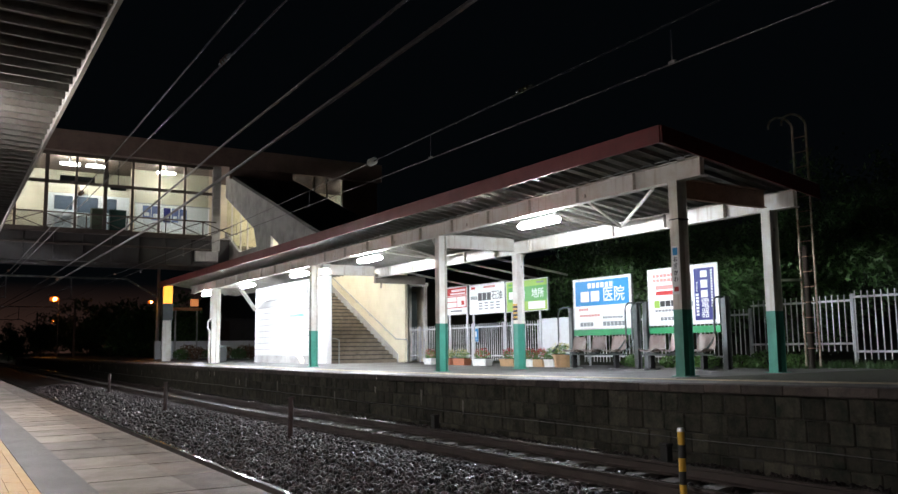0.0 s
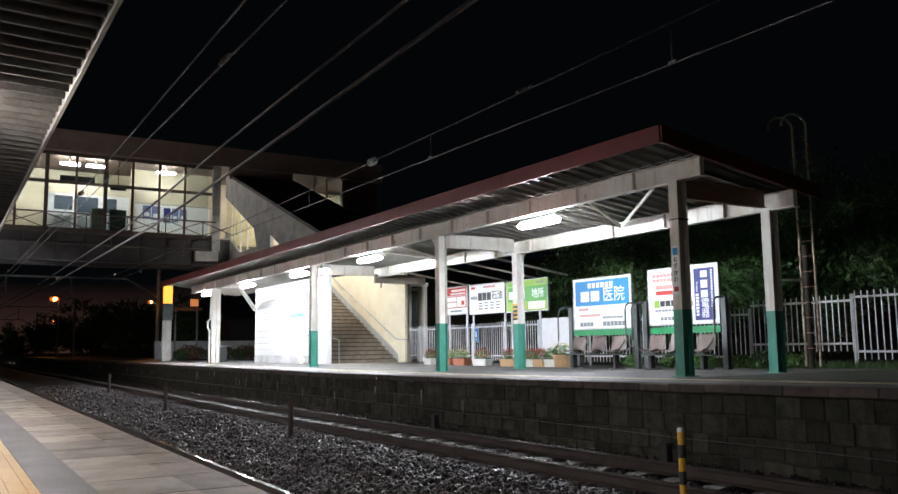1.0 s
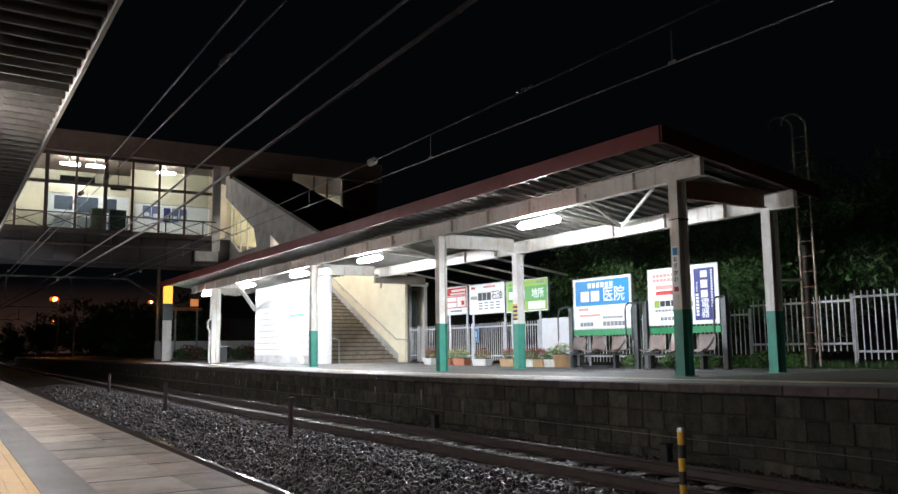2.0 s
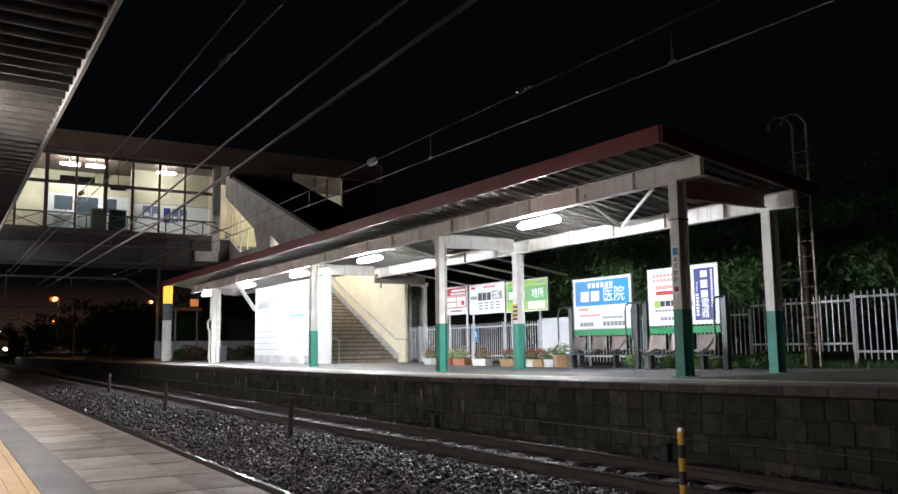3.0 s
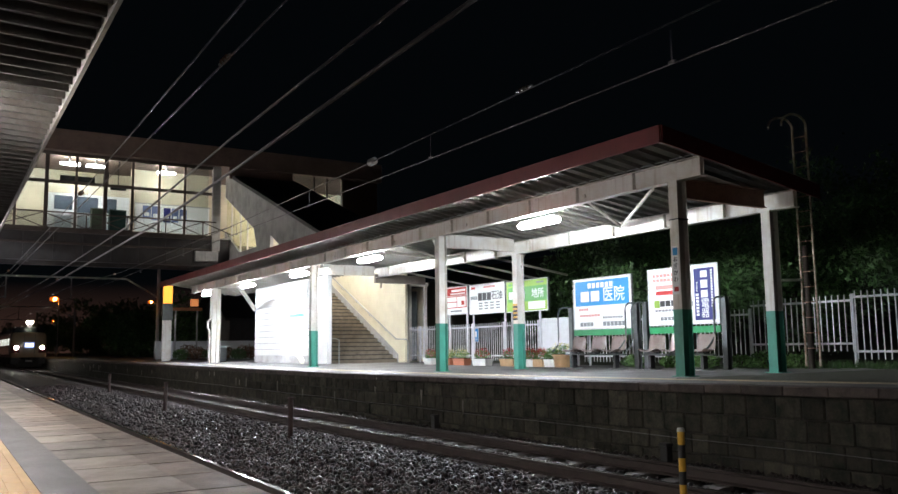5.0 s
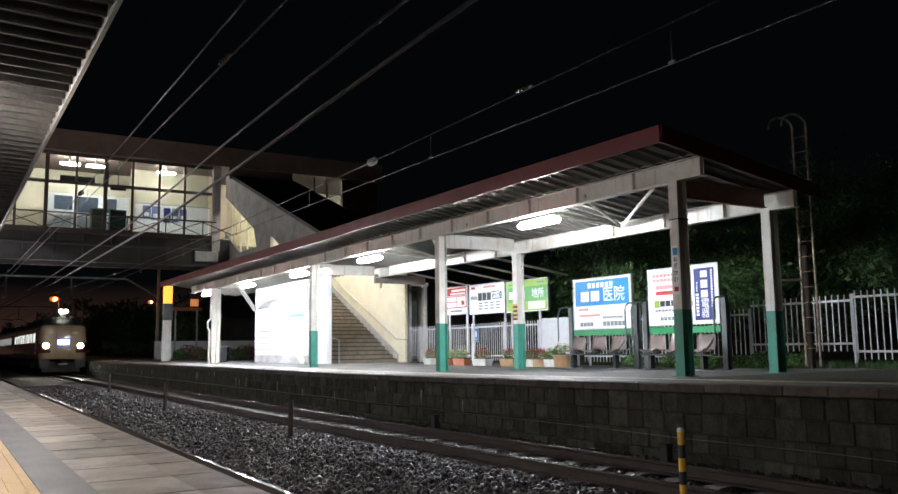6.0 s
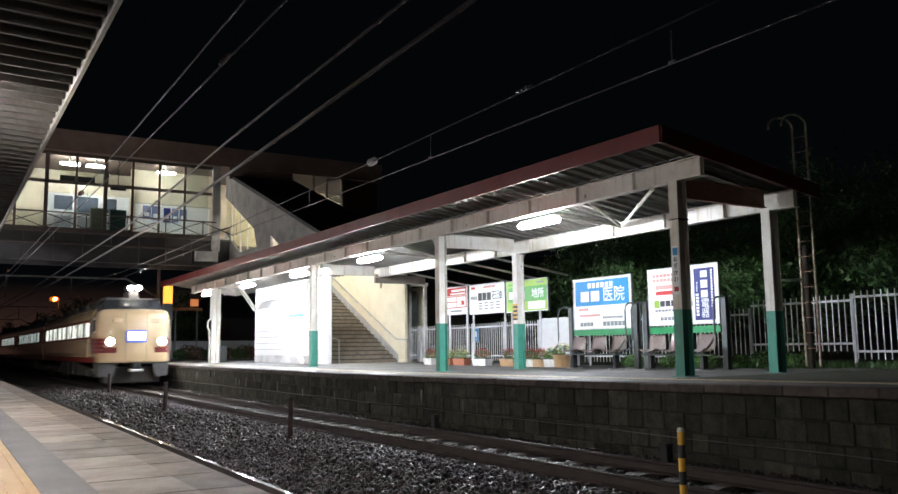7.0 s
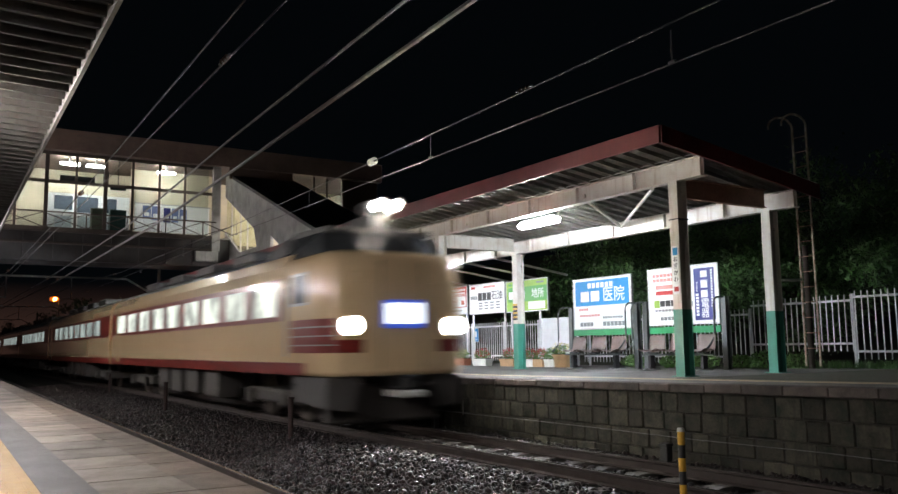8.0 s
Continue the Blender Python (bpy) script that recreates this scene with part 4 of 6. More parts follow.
class Board:
    """A hoarding facing the track: u runs from its left edge, v up from its lower edge."""

    def __init__(self, name, label, x, y_left, y_right, z0, z1, group):
        self.t = thing(name, label, "sign", group, (x, y_left, z0))
        self.w, self.h = y_left - y_right, z1 - z0
        part("back", bx(0.0, 0.06, -self.w, 0, 0, self.h, bevel=0.008), M["sign_back"], self.t)
        part("face", bx(-0.006, -0.0005, -self.w + 0.03, -0.03, 0.03, self.h - 0.03), M["sign_face"], self.t, "white printed sheet")
        bm = bmesh.new()
        for y0, y1, a, b in ((-self.w, 0, 0, 0.028), (-self.w, 0, self.h - 0.028, self.h), (-self.w, -self.w + 0.028, 0.0281, self.h - 0.0281), (-0.028, 0, 0.0281, self.h - 0.0281)):
            box(bm, -0.018, -0.0006, y0, y1, a, b)
        part("frame", bm, M["white_steel2"], self.t)

    def panel(self, u0, u1, v0, v1, mat, lift=0.0035, name="panel"):
        """A painted area, in shares of the board."""
        return part(name, bx(-0.0065 - lift, -0.0062, -u1 * self.w, -u0 * self.w, v0 * self.h, v1 * self.h), M[mat], self.t)

    def bar(self, u0, u1, v, k, mat, n=1, gap=0.012):
        """Unreadable writing: n bars in a row."""
        step = (u1 - u0) / n
        for i in range(n):
            self.panel(u0 + i * step, u0 + (i + 1) * step - gap, v - k / 2, v + k / 2, mat, 0.0065, "text_bar")

    def letters(self, text, u, v, height, mat):
        lettering(text, height, M[mat], self.t, (-0.0125, -u * self.w, v * self.h))


M["white_steel2"] = material("pale_grey_sign_frame", (0.62, 0.63, 0.62), 0.4, vary=0.06)

b1 = Board("clinic_sign", "white and blue clinic hoarding on grey posts above a bench", 15.0, 17.88, 15.60, 1.04, 2.42, "hoardings on the platform")
b1.panel(0.045, 0.96, 0.46, 0.945, "ink_blue")
b1.bar(0.27, 0.72, 0.85, 0.10, "ink_white", 6, 0.02)
b1.bar(0.14, 0.50, 0.64, 0.20, "ink_white", 2, 0.03)
b1.letters("医院", 0.71, 0.64, 0.42, "ink_white")
b1.bar(0.10, 0.28, 0.39, 0.045, "ink_pink", 4)
b1.bar(0.12, 0.48, 0.27, 0.04, "ink_pink", 7)
b1.bar(0.52, 0.86, 0.22, 0.04, "ink_grey", 8)
b1.bar(0.12, 0.36, 0.10, 0.075, "ink_grey", 4)
b1.bar(0.52, 0.90, 0.10, 0.085, "ink_grey", 6)

b2 = Board("shop_sign", "white shop hoarding with navy panel and red lettering", 15.0, 15.02, 12.82, 1.07, 2.46, "hoardings on the platform")
b2.bar(0.08, 0.46, 0.87, 0.055, "ink_pink", 7)
b2.bar(0.08, 0.46, 0.79, 0.055, "ink_pink", 7)
b2.panel(0.12, 0.50, 0.63, 0.70, "ink_pink")
b2.panel(0.12, 0.50, 0.53, 0.60, "ink_red")
b2.panel(0.09, 0.17, 0.31, 0.44, "ink_lime")
b2.bar(0.18, 0.42, 0.38, 0.10, "ink_black", 3)
b2.bar(0.10, 0.50, 0.26, 0.04, "ink_grey", 8)
b2.bar(0.18, 0.50, 0.12, 0.06, "ink_grey", 6)
b2.bar(0.55, 0.63, 0.70, 0.05, "ink_grey", 1)
b2.bar(0.55, 0.66, 0.35, 0.09, "ink_grey", 2)
b2.panel(0.675, 0.945, 0.07, 0.93, "ink_navy")
b2.bar(0.765, 0.865, 0.83, 0.11, "ink_white", 1)
b2.bar(0.765, 0.865, 0.665, 0.13, "ink_white", 1)
b2.bar(0.765, 0.865, 0.50, 0.12, "ink_white", 1)
b2.letters("電", 0.815, 0.335, 0.24, "ink_white")
b2.letters("器", 0.815, 0.175, 0.24, "ink_white")
for k, ch in enumerate("TEL"):
    b2.letters(ch, 0.715, 0.67 - k * 0.055, 0.10, "ink_white")
for k in range(7):
    b2.bar(0.695, 0.735, 0.49 - k * 0.055, 0.038, "ink_white", 1, 0.002)
for k in range(14):
    b2.bar(0.90, 0.925, 0.88 - k * 0.045, 0.03, "ink_white", 1, 0.002)


def sign_stand(y_left, y_right, z1, label):
    t = thing("sign_stand", label, "sign stand", "stands of the hoardings")
    for y in (y_left + 0.12, y_right - 0.12):
        bm = bmesh.new()
        h_post(bm, 15.03, y, rise(y), z1, 0.14, 0.14, 0.01)
        part("post", bm, M["grey_paint"], t)
    part("base_board", bx(14.99, 15.03, y_right, y_left, 0.88, 1.035), M["band_green"], t, "green base board")
    for y, s in ((y_left + 0.12, 1), (y_right - 0.12, -1)):
        bm = bmesh.new()
        bent(bm, [(14.95, y, 1.66), (14.75, y + 0.02 * s, 1.66), (14.62, y + 0.05 * s, 1.60), (14.58, y + 0.06 * s, 1.48), (14.58, y + 0.06 * s, 0.78), (14.5, y, 0.62), (14.3, y, 0.45)], 0.022)
        part("arm_rail", bm, M["grey_paint"], t, "bent grey steel rail")


sign_stand(17.88, 15.60, 1.66, "grey steel stand with green base board and bent rails")
sign_stand(15.02, 12.82, 1.68, "grey steel stand with green base board and bent rails")

# ================= benches =================
M["seat"] = material("faded_brown_plastic", (0.32, 0.255, 0.235), 0.28, vary=0.06, scale=6, bump=0.02, second=(0.22, 0.165, 0.15), amount=0.5)


def seat_shell():
    """A moulded shell seat: curved pan and back, facing -x."""
    bm = bmesh.new()
    prof = [(-0.23, 0.015), (-0.20, 0.035), (-0.10, 0.02), (0.05, 0.0), (0.14, 0.02), (0.185, 0.08), (0.205, 0.20), (0.225, 0.33), (0.235, 0.385), (0.228, 0.40)]
    nv = 7
    grid = []
    for i, (x, z) in enumerate(prof):
        row = []
        f = i / (len(prof) - 1)
        half = 0.265 - (0.05 * max(0, f - 0.75) / 0.25) ** 1
        for k in range(nv):
            u = -1 + 2 * k / (nv - 1)
            side = 0.055 * abs(u) ** 3
            row.append(bm.verts.new((x - (side if f > 0.5 else 0), u * half, z + (side if f <= 0.5 else 0))))
        grid.append(row)
    for a, b in zip(grid, grid[1:]):
        for k in range(nv - 1):
            bm.faces.new((a[k], a[k + 1], b[k + 1], b[k]))
    bmesh.ops.solidify(bm, geom=bm.faces[:], thickness=0.012)
    return bm


def bench(ys, label):
    t = thing("bench", label, "bench", "benches on the platform")
    for y in ys:
        s = part("seat", seat_shell(), M["seat"], t, "moulded brown plastic seat", smooth=True)
        s.location = (14.35, y, 0.44)
        part("seat_bracket", bx(14.27, 14.43, y - 0.12, y + 0.12, 0.40, 0.434), M["grey_paint"], t)
    a, b = min(ys) - 0.35, max(ys) + 0.35
    for x in (14.30, 14.40):
        bm = bmesh.new()
        rod(bm, (x, a, 0.385), (x, b, 0.385), 0.02, 8)
        part("bar", bm, M["grey_paint"], t)
    for y in (a + 0.3, b - 0.3):
        part("leg", bx(14.28, 14.42, y - 0.04, y + 0.04, rise(y) + 0.03, 0.365), M["black"], t)
        bm = bmesh.new()
        beam(bm, (14.1, y, rise(y) + 0.016), (14.6, y, rise(y) + 0.016), 0.06, 0.03)
        part("foot", bm, M["galv"], t)


bench((15.60, 16.34, 17.1), "brown plastic three seat bench below a hoarding")
bench((12.82, 13.62, 14.30), "brown plastic seat bench below a hoarding")

# ================= hoardings by the fence =================


def post_sign(t, ys, z, x=16.56):
    for y in ys:
        bm = bmesh.new()
        rod(bm, (0.09, y, -z), (0.09, y, 0.9), 0.04, 8)
        part("post", bm, M["white_fence"], t)


b3 = Board("notice_sign", "red and white notice hoarding on white posts", 16.5, 27.20, 25.62, 1.80, 2.86, "hoardings by the fence")
b3.panel(0.05, 0.95, 0.68, 0.95, "ink_red")
b3.bar(0.30, 0.92, 0.85, 0.08, "ink_white", 7)
b3.bar(0.25, 0.92, 0.74, 0.06, "ink_white", 10)
b3.panel(0.05, 0.95, 0.24, 0.66, "ink_red")
b3.panel(0.08, 0.52, 0.27, 0.44, "ink_white", 0.006)
b3.panel(0.08, 0.52, 0.47, 0.63, "ink_white", 0.006)
b3.panel(0.55, 0.92, 0.27, 0.63, "ink_white", 0.006)
b3.panel(0.74, 0.86, 0.33, 0.48, "ink_red", 0.0095)
b3.bar(0.25, 0.75, 0.13, 0.06, "ink_grey", 5)
post_sign(b3.t, (-0.15, -1.4), 1.80)
b4 = Board("fuel_sign", "white fuel dealer hoarding with black lettering", 16.5, 25.50, 23.26, 1.76, 2.84, "hoardings by the fence")
b4.panel(0.06, 0.17, 0.84, 0.92, "ink_red")
b4.bar(0.42, 0.75, 0.88, 0.06, "ink_pink", 3)
b4.bar(0.05, 0.24, 0.55, 0.11, "ink_grey", 4)
b4.bar(0.26, 0.64, 0.57, 0.25, "ink_black", 3, 0.02)
b4.letters("石油", 0.79, 0.57, 0.34, "ink_black")
for v in (0.36, 0.27, 0.18):
    b4.bar(0.28, 0.92, v, 0.045, "ink_grey", 4, 0.06)
post_sign(b4.t, (-0.12, -2.1), 1.76)
b5 = Board("land_agent_sign", "green and white land agent hoarding on white posts", 16.5, 23.20, 20.90, 1.74, 2.80, "hoardings by the fence")
b5.panel(0.02, 0.98, 0.03, 0.97, "ink_lime")
b5.panel(0.06, 0.98, 0.32, 0.78, "ink_green", 0.006)
b5.bar(0.08, 0.50, 0.53, 0.24, "ink_white", 3, 0.03)
b5.letters("地所", 0.77, 0.53, 0.34, "ink_white")
b5.panel(0.55, 0.93, 0.07, 0.30, "ink_white", 0.009)
b5.bar(0.57, 0.91, 0.23, 0.05, "ink_grey", 6)
b5.bar(0.07, 0.48, 0.87, 0.07, "ink_green", 5)
b5.bar(0.75, 0.92, 0.88, 0.06, "ink_grey", 2)
post_sign(b5.t, (-0.2, -1.75), 1.74)
bn = Board("small_notice", "small blue notice fixed to the white fence", 16.93, 26.0, 25.55, 0.78, 1.30, "")
bn.panel(0.06, 0.94, 0.05, 0.95, "ink_blue")
bn.bar(0.3, 0.7, 0.55, 0.4, "ink_white", 1)
bn.bar(0.2, 0.8, 0.2, 0.06, "ink_white", 2)

# ================= white fence =================


def fence(y0, y1, z0, z1, x=17.0, step=0.105):
    t = thing("picket_fence", "white steel picket fence along the platform edge", "fence", "fences behind the platform")
    me = box_mesh("picket", 0.018, 0.026, z1 - z0, M["white_fence"], 0.003)
    y = y0
    while y < y1:
        shared("picket", me, t, (x, y, z0 + rng.uniform(-0.006, 0.006)), (0, rng.uniform(-0.006, 0.006), 0))
        y += step
    for z in (z0 + 0.17, z1 - 0.13):
        part("rail", bx(x + 0.0115, x + 0.045, y0 - 0.05, y1, z - 0.025, z + 0.025), M["white_fence"], t)
    y = y0
    while y < y1 + 0.1:
        part("post", bx(x + 0.046, x + 0.10, y - 0.03, y + 0.03, -0.4, z1 + 0.02, bevel=0.006), M["white_fence"], t)
        y += 2.0
    return t


fence(20.2, 31.0, 0.12, 1.46, step=0.13)
fence(13.7, 19.9, 0.12, 1.46, 17.05, 0.14)
fence(10.95, 13.6, 0.42, 1.66, step=0.15)
fence(5.0, 10.9, 0.25, 1.73, 17.0, 0.15)
pn = thing("fence_panel", "pale ribbed sheet fence panel behind the hoardings", "fence", at=(16.75, 21.7, 0))
for k in range(14):
    part("rib", bx(0, 0.02 + 0.012 * (k % 2), -k * 0.125 - 0.124, -k * 0.125, 0.1, 1.5), M["white_fence"], pn)

# ================= planters =================
M["terracotta"] = material("terracotta", (0.42, 0.15, 0.08), 0.7, vary=0.12, scale=8, second=(0.30, 0.12, 0.07))
M["tan_pot"] = material("tan_plastic_pot", (0.45, 0.28, 0.14), 0.5, vary=0.1)
M["white_pot"] = material("white_plastic_planter", (0.70, 0.70, 0.66), 0.45, vary=0.08)
M["soil"] = material("dark_soil", (0.03, 0.022, 0.016), 0.95, bump=0.6)
M["flower_red"] = material("red_flowers", (0.45, 0.05, 0.05), 0.6, vary=0.3, fine=8, bump=0, island=True)
M["flower_yellow"] = material("pale_yellow_flowers", (0.60, 0.55, 0.25), 0.6, vary=0.3, fine=8, bump=0, island=True)
M["leaf_light"] = material("light_green_leaves", (0.12, 0.24, 0.06), 0.5, vary=0.3, fine=8, bump=0, second=(0.06, 0.13, 0.04), island=True)


def leaves(count, centre, spread, size, seed, flat=0.0):
    """Many small folded leaves round a centre."""
    g = np.random.default_rng(seed)
    d = g.normal(size=(count, 3))
    d /= np.linalg.norm(d, axis=1)[:, None]
    c = np.array(centre) + d * (g.uniform(0.25, 1, (count, 1)) ** 0.45) * np.array(spread)
    return leaf_quads(c, g, size, d)


def leaf_quads(c, g, size, d=None):
    n = len(c)
    u = g.normal(size=(n, 3))
    u /= np.linalg.norm(u, axis=1)[:, None]
    w = g.normal(size=(n, 3))
    w -= (w * u).sum(1)[:, None] * u
    w /= np.linalg.norm(w, axis=1)[:, None]
    k = np.cross(u, w)
    s = size * g.uniform(0.6, 1.35, (n, 1))
    v = np.stack([c - u * s, c + w * s * 0.42 + k * s * 0.12, c + u * s, c - w * s * 0.42 + k * s * 0.12], 1).reshape(-1, 3)
    i = np.arange(n)[:, None] * 4
    f = np.concatenate([i + np.array([0, 1, 2]), i + np.array([0, 2, 3])])
    return v, f


def leaf_part(name, v, f, mat, parent, label=""):
    me = bpy.data.meshes.new(name)
    me.from_pydata(v.tolist(), [], f.tolist())
    me.materials.append(mat)
    ob = new(name, me)
    ob.parent = parent
    if label:
        tagged(ob, label)
    return ob


def planter(y, x, l, w, h, mat, label, plant, seed, round_=False):
    t = thing("planter", label, "planter", "planters on the platform", (x, y, rise(y)))
    bm = bmesh.new()
    if round_:
        rod(bm, (0, 0, 0), (0, 0, h), w * 0.42, 18, w * 0.5)
        rod(bm, (0, 0, h - 0.05), (0, 0, h + 0.004), w * 0.54, 18)
    else:
        a = [bm.verts.new((sx * w / 2 * 0.85, sy * l / 2 * 0.9, 0)) for sx, sy in ((-1, -1), (1, -1), (1, 1), (-1, 1))]
        b = [bm.verts.new((sx * w / 2, sy * l / 2, h)) for sx, sy in ((-1, -1), (1, -1), (1, 1), (-1, 1))]
        for i in range(4):
            j = (i + 1) % 4
            bm.faces.new((a[i], a[j], b[j], b[i]))
        bm.faces.new(a[::-1])
        bm.faces.new(b)
        box(bm, -w / 2 - 0.012, w / 2 + 0.012, -l / 2 - 0.012, l / 2 + 0.012, h - 0.03, h + 0.004)
    part("pot", bm, M[mat], t)
    part("soil", bx(-w * 0.4, w * 0.4, -l * 0.42 if not round_ else -w * 0.35, l * 0.42 if not round_ else w * 0.35, h + 0.0045, h + 0.02), M["soil"], t)
    spread = (w * 0.6, (l if not round_ else w) * 0.55, 0.17)
    v, f = leaves(260, (0, 0, h + 0.12), spread, 0.035, seed)
    leaf_part("foliage", v, f, M["leaf_light"], t)
    v, f = leaves(240, (0, 0, h + 0.19), spread, 0.028, seed + 50)
    leaf_part("blossom", v, f, M[plant], t)


for k, (y, l, mat, plant, lab, rd) in enumerate(((26.2, 0.55, "white_pot", "flower_red", "white planter with red flowers", False), (25.0, 0.75, "terracotta", "flower_yellow", "terracotta planter with pale flowers", False),
                                                   (24.1, 0.75, "terracotta", "flower_yellow", "terracotta planter with pale flowers", False), (22.85, 0.8, "white_pot", "flower_red", "white planter with red flowers", False),
                                                   (21.3, 0.75, "tan_pot", "flower_red", "tan planter with red flowers", False), (20.25, 0.6, "white_pot", "flower_red", "white planter with red flowers", False),
                                                   (19.75, 0.5, "tan_pot", "flower_red", "tan planter with red flowers", False), (19.2, 0.45, "white_pot", "leaf_light", "white planter with leafy plant", False), (18.75, 0.5, "tan_pot", "flower_yellow", "round tan pot with leafy plant", True))):
    planter(y, 15.25, l, 0.3 if not rd else 0.52, 0.22 if not rd else 0.36, mat, lab, plant, 100 + k, rd)

# ================= post plates =================
pl8 = thing("station_name_plate", "narrow white station name plate on a canopy post", "sign", at=(10.878, 10.21, 0))
part("plate", bx(-0.004, -0.001, -0.075, 0.075, 1.48, 2.32), M["ink_white"], pl8)
part("blue_mark", bx(-0.007, -0.0045, -0.055, 0.055, 2.16, 2.29), M["ink_blue"], pl8)
part("red_mark", bx(-0.007, -0.0045, -0.05, 0.05, 1.53, 1.61), M["ink_red"], pl8)
for k, ch in enumerate("おぎかわ"):
    lettering(ch, 0.105, M["ink_black"], pl8, (-0.007, 0, 2.08 - k * 0.115))

# black and yellow tape on a back post, cable tie on the front one
tp = thing("warning_tape", "yellow and black warning tape round a canopy post", "tape", at=(13.45, 18.33, 0))
for k in range(8):
    part("band", bx(-0.126, -0.1215, -0.102, 0.102, 1.32 + k * 0.055, 1.37 + k * 0.055), M["stripe_yellow"] if k % 2 else M["black"], tp)
ct = thing("post_cable", "black cable tied round a canopy post", "cable", at=(11.0, 10.21, 0))
part("band", bx(-0.128, 0.128, -0.106, 0.106, 2.78, 2.80), M["black"], ct)
jb = thing("emergency_light", "small white box lamp on the canopy frame", "lamp", at=(11.3, 26.6, 3.42))
part("case", bx(-0.12, 0.12, -0.16, 0.16, -0.09, 0.09, bevel=0.015), M["insulator"], jb)
part("lens", bx(-0.1, 0.1, -0.13, 0.13, -0.105, -0.0905), M["lamp_bridge"], jb)

# ================= ladder and pole =================
ld = thing("steel_ladder", "rusty cream steel ladder with hooked top beside the canopy", "ladder", at=(16.0, 0, 0))
for y in (11.08, 11.42):
    bm = bmesh.new()
    hook = [(0, y, 0.12), (0, y, 5.35)] + [(-0.28 + 0.28 * math.cos(a), y + 0.10 * (1 - math.cos(a)), 5.35 + 0.24 * math.sin(a)) for a in (0.4, 0.9, 1.4, 1.9, 2.4, 2.9, 3.3)]
    bent(bm, hook, 0.023)
    part("stile", bm, M["ladder_paint"], ld)
z = 0.5
while z < 5.3:
    bm = bmesh.new()
    rod(bm, (0, 11.09, z), (0, 11.41, z), 0.010, 6)
    part("rung", bm, M["rust_steel"], ld)
    z += 0.33
for z, yy in ((1.98, 10.21), (3.60, 10.21)):
    bm = bmesh.new()
    beam(bm, (-2.44, yy + 0.1, z - 0.17), (0, 11.42, z), 0.04, 0.05)
    part("stay", bm, M["white_steel"], ld)
pk = thing("wooden_pole", "short dark brown pole behind the ladder", "pole", at=(16.3, 11.5, 0))
bm = bmesh.new()
rod(bm, (0, 0, 0.05), (0, 0, 2.75), 0.07, 12, 0.06)
part("shaft", bm, M["bark"], pk)

# ================= ticket booth beside the stairs =================
bt = thing("platform_booth", "narrow cream doorway structure beside the staircase", "booth", at=(0, 0, 0))
for x in (16.98, 17.72):
    part("jamb", bx(x, x + 0.12, 30.95, 31.1, 0, 3.2), M["white_steel"], bt)
part("lintel", bx(16.97, 17.9, 30.9, 31.15, 3.201, 3.36), M["white_steel"], bt)
part("back", bx(17.1, 17.72, 32.2, 32.3, 0, 3.2), M["concrete"], bt)
part("door_leaf", bx(17.11, 17.5, 31.2, 31.24, 0.05, 3.0), M["grey_paint"], bt)
part("side", bx(17.84, 17.95, 31.11, 33.0, 0, 3.2), M["cream_wall"], bt)

# ================= trees, bank and grass =================
# The rise behind the trees is added to block the sky's horizon glow.
bank = bmesh.new()
prism(bank, [(17.62, -1.19), (17.62, -0.05), (19.0, 0.1), (24, 0.9), (30, 3.4), (40, 7.5), (60, 10), (60, -1.19)], "y", -12, 29.9)
prism(bank, [(22, -1.19), (22, 0.7), (30, 3.4), (40, 7.5), (60, 10), (60, -1.19)], "y", 29.901, 64)
part("bank", bank, M["earth"], label="earth bank behind the fence, raised to hide the horizon glow", category="bank", kind="structure")


def tree(x, y, z, h, r, seed, n=13000, leaf=0.08):
    g = np.random.default_rng(seed)
    rr = random.Random(seed)
    t = thing("tree", "dense dark green broadleaf tree behind the fence", "tree", "trees behind the platform", (x, y, z))
    bm = bmesh.new()
    top = Vector((rr.uniform(-0.3, 0.3), rr.uniform(-0.3, 0.3), h * 0.75))
    rod(bm, (0, 0, -0.3), top * 0.5, 0.16, 10, 0.11)
    rod(bm, top * 0.5, top, 0.11, 8, 0.05)
    tips = [top]
    for k in range(9):
        a = k * 2.4 + rr.random()
        b = top * rr.uniform(0.25, 0.85)
        tip = b + Vector((math.cos(a), math.sin(a), rr.uniform(-0.05, 0.7))) * r * rr.uniform(0.55, 1.0)
        rod(bm, b, tip, 0.05, 6, 0.015)
        tips += [tip, (b + tip) / 2]
    part("trunk", bm, M["bark"], t)
    cs = []
    for tip in tips:
        for _ in range(3):
            c = np.array(tip) + g.normal(size=3) * r * 0.22
            m = n // (len(tips) * 3)
            cs.append(c + g.normal(size=(m, 3)) * np.array((0.42, 0.42, 0.30)) * r * 0.42)
    c = np.concatenate(cs)
    c[:, 2] = np.maximum(c[:, 2], 0.1)
    v, f = leaf_quads(c, g, leaf)
    leaf_part("crown", v, f, M["leaf"], t)


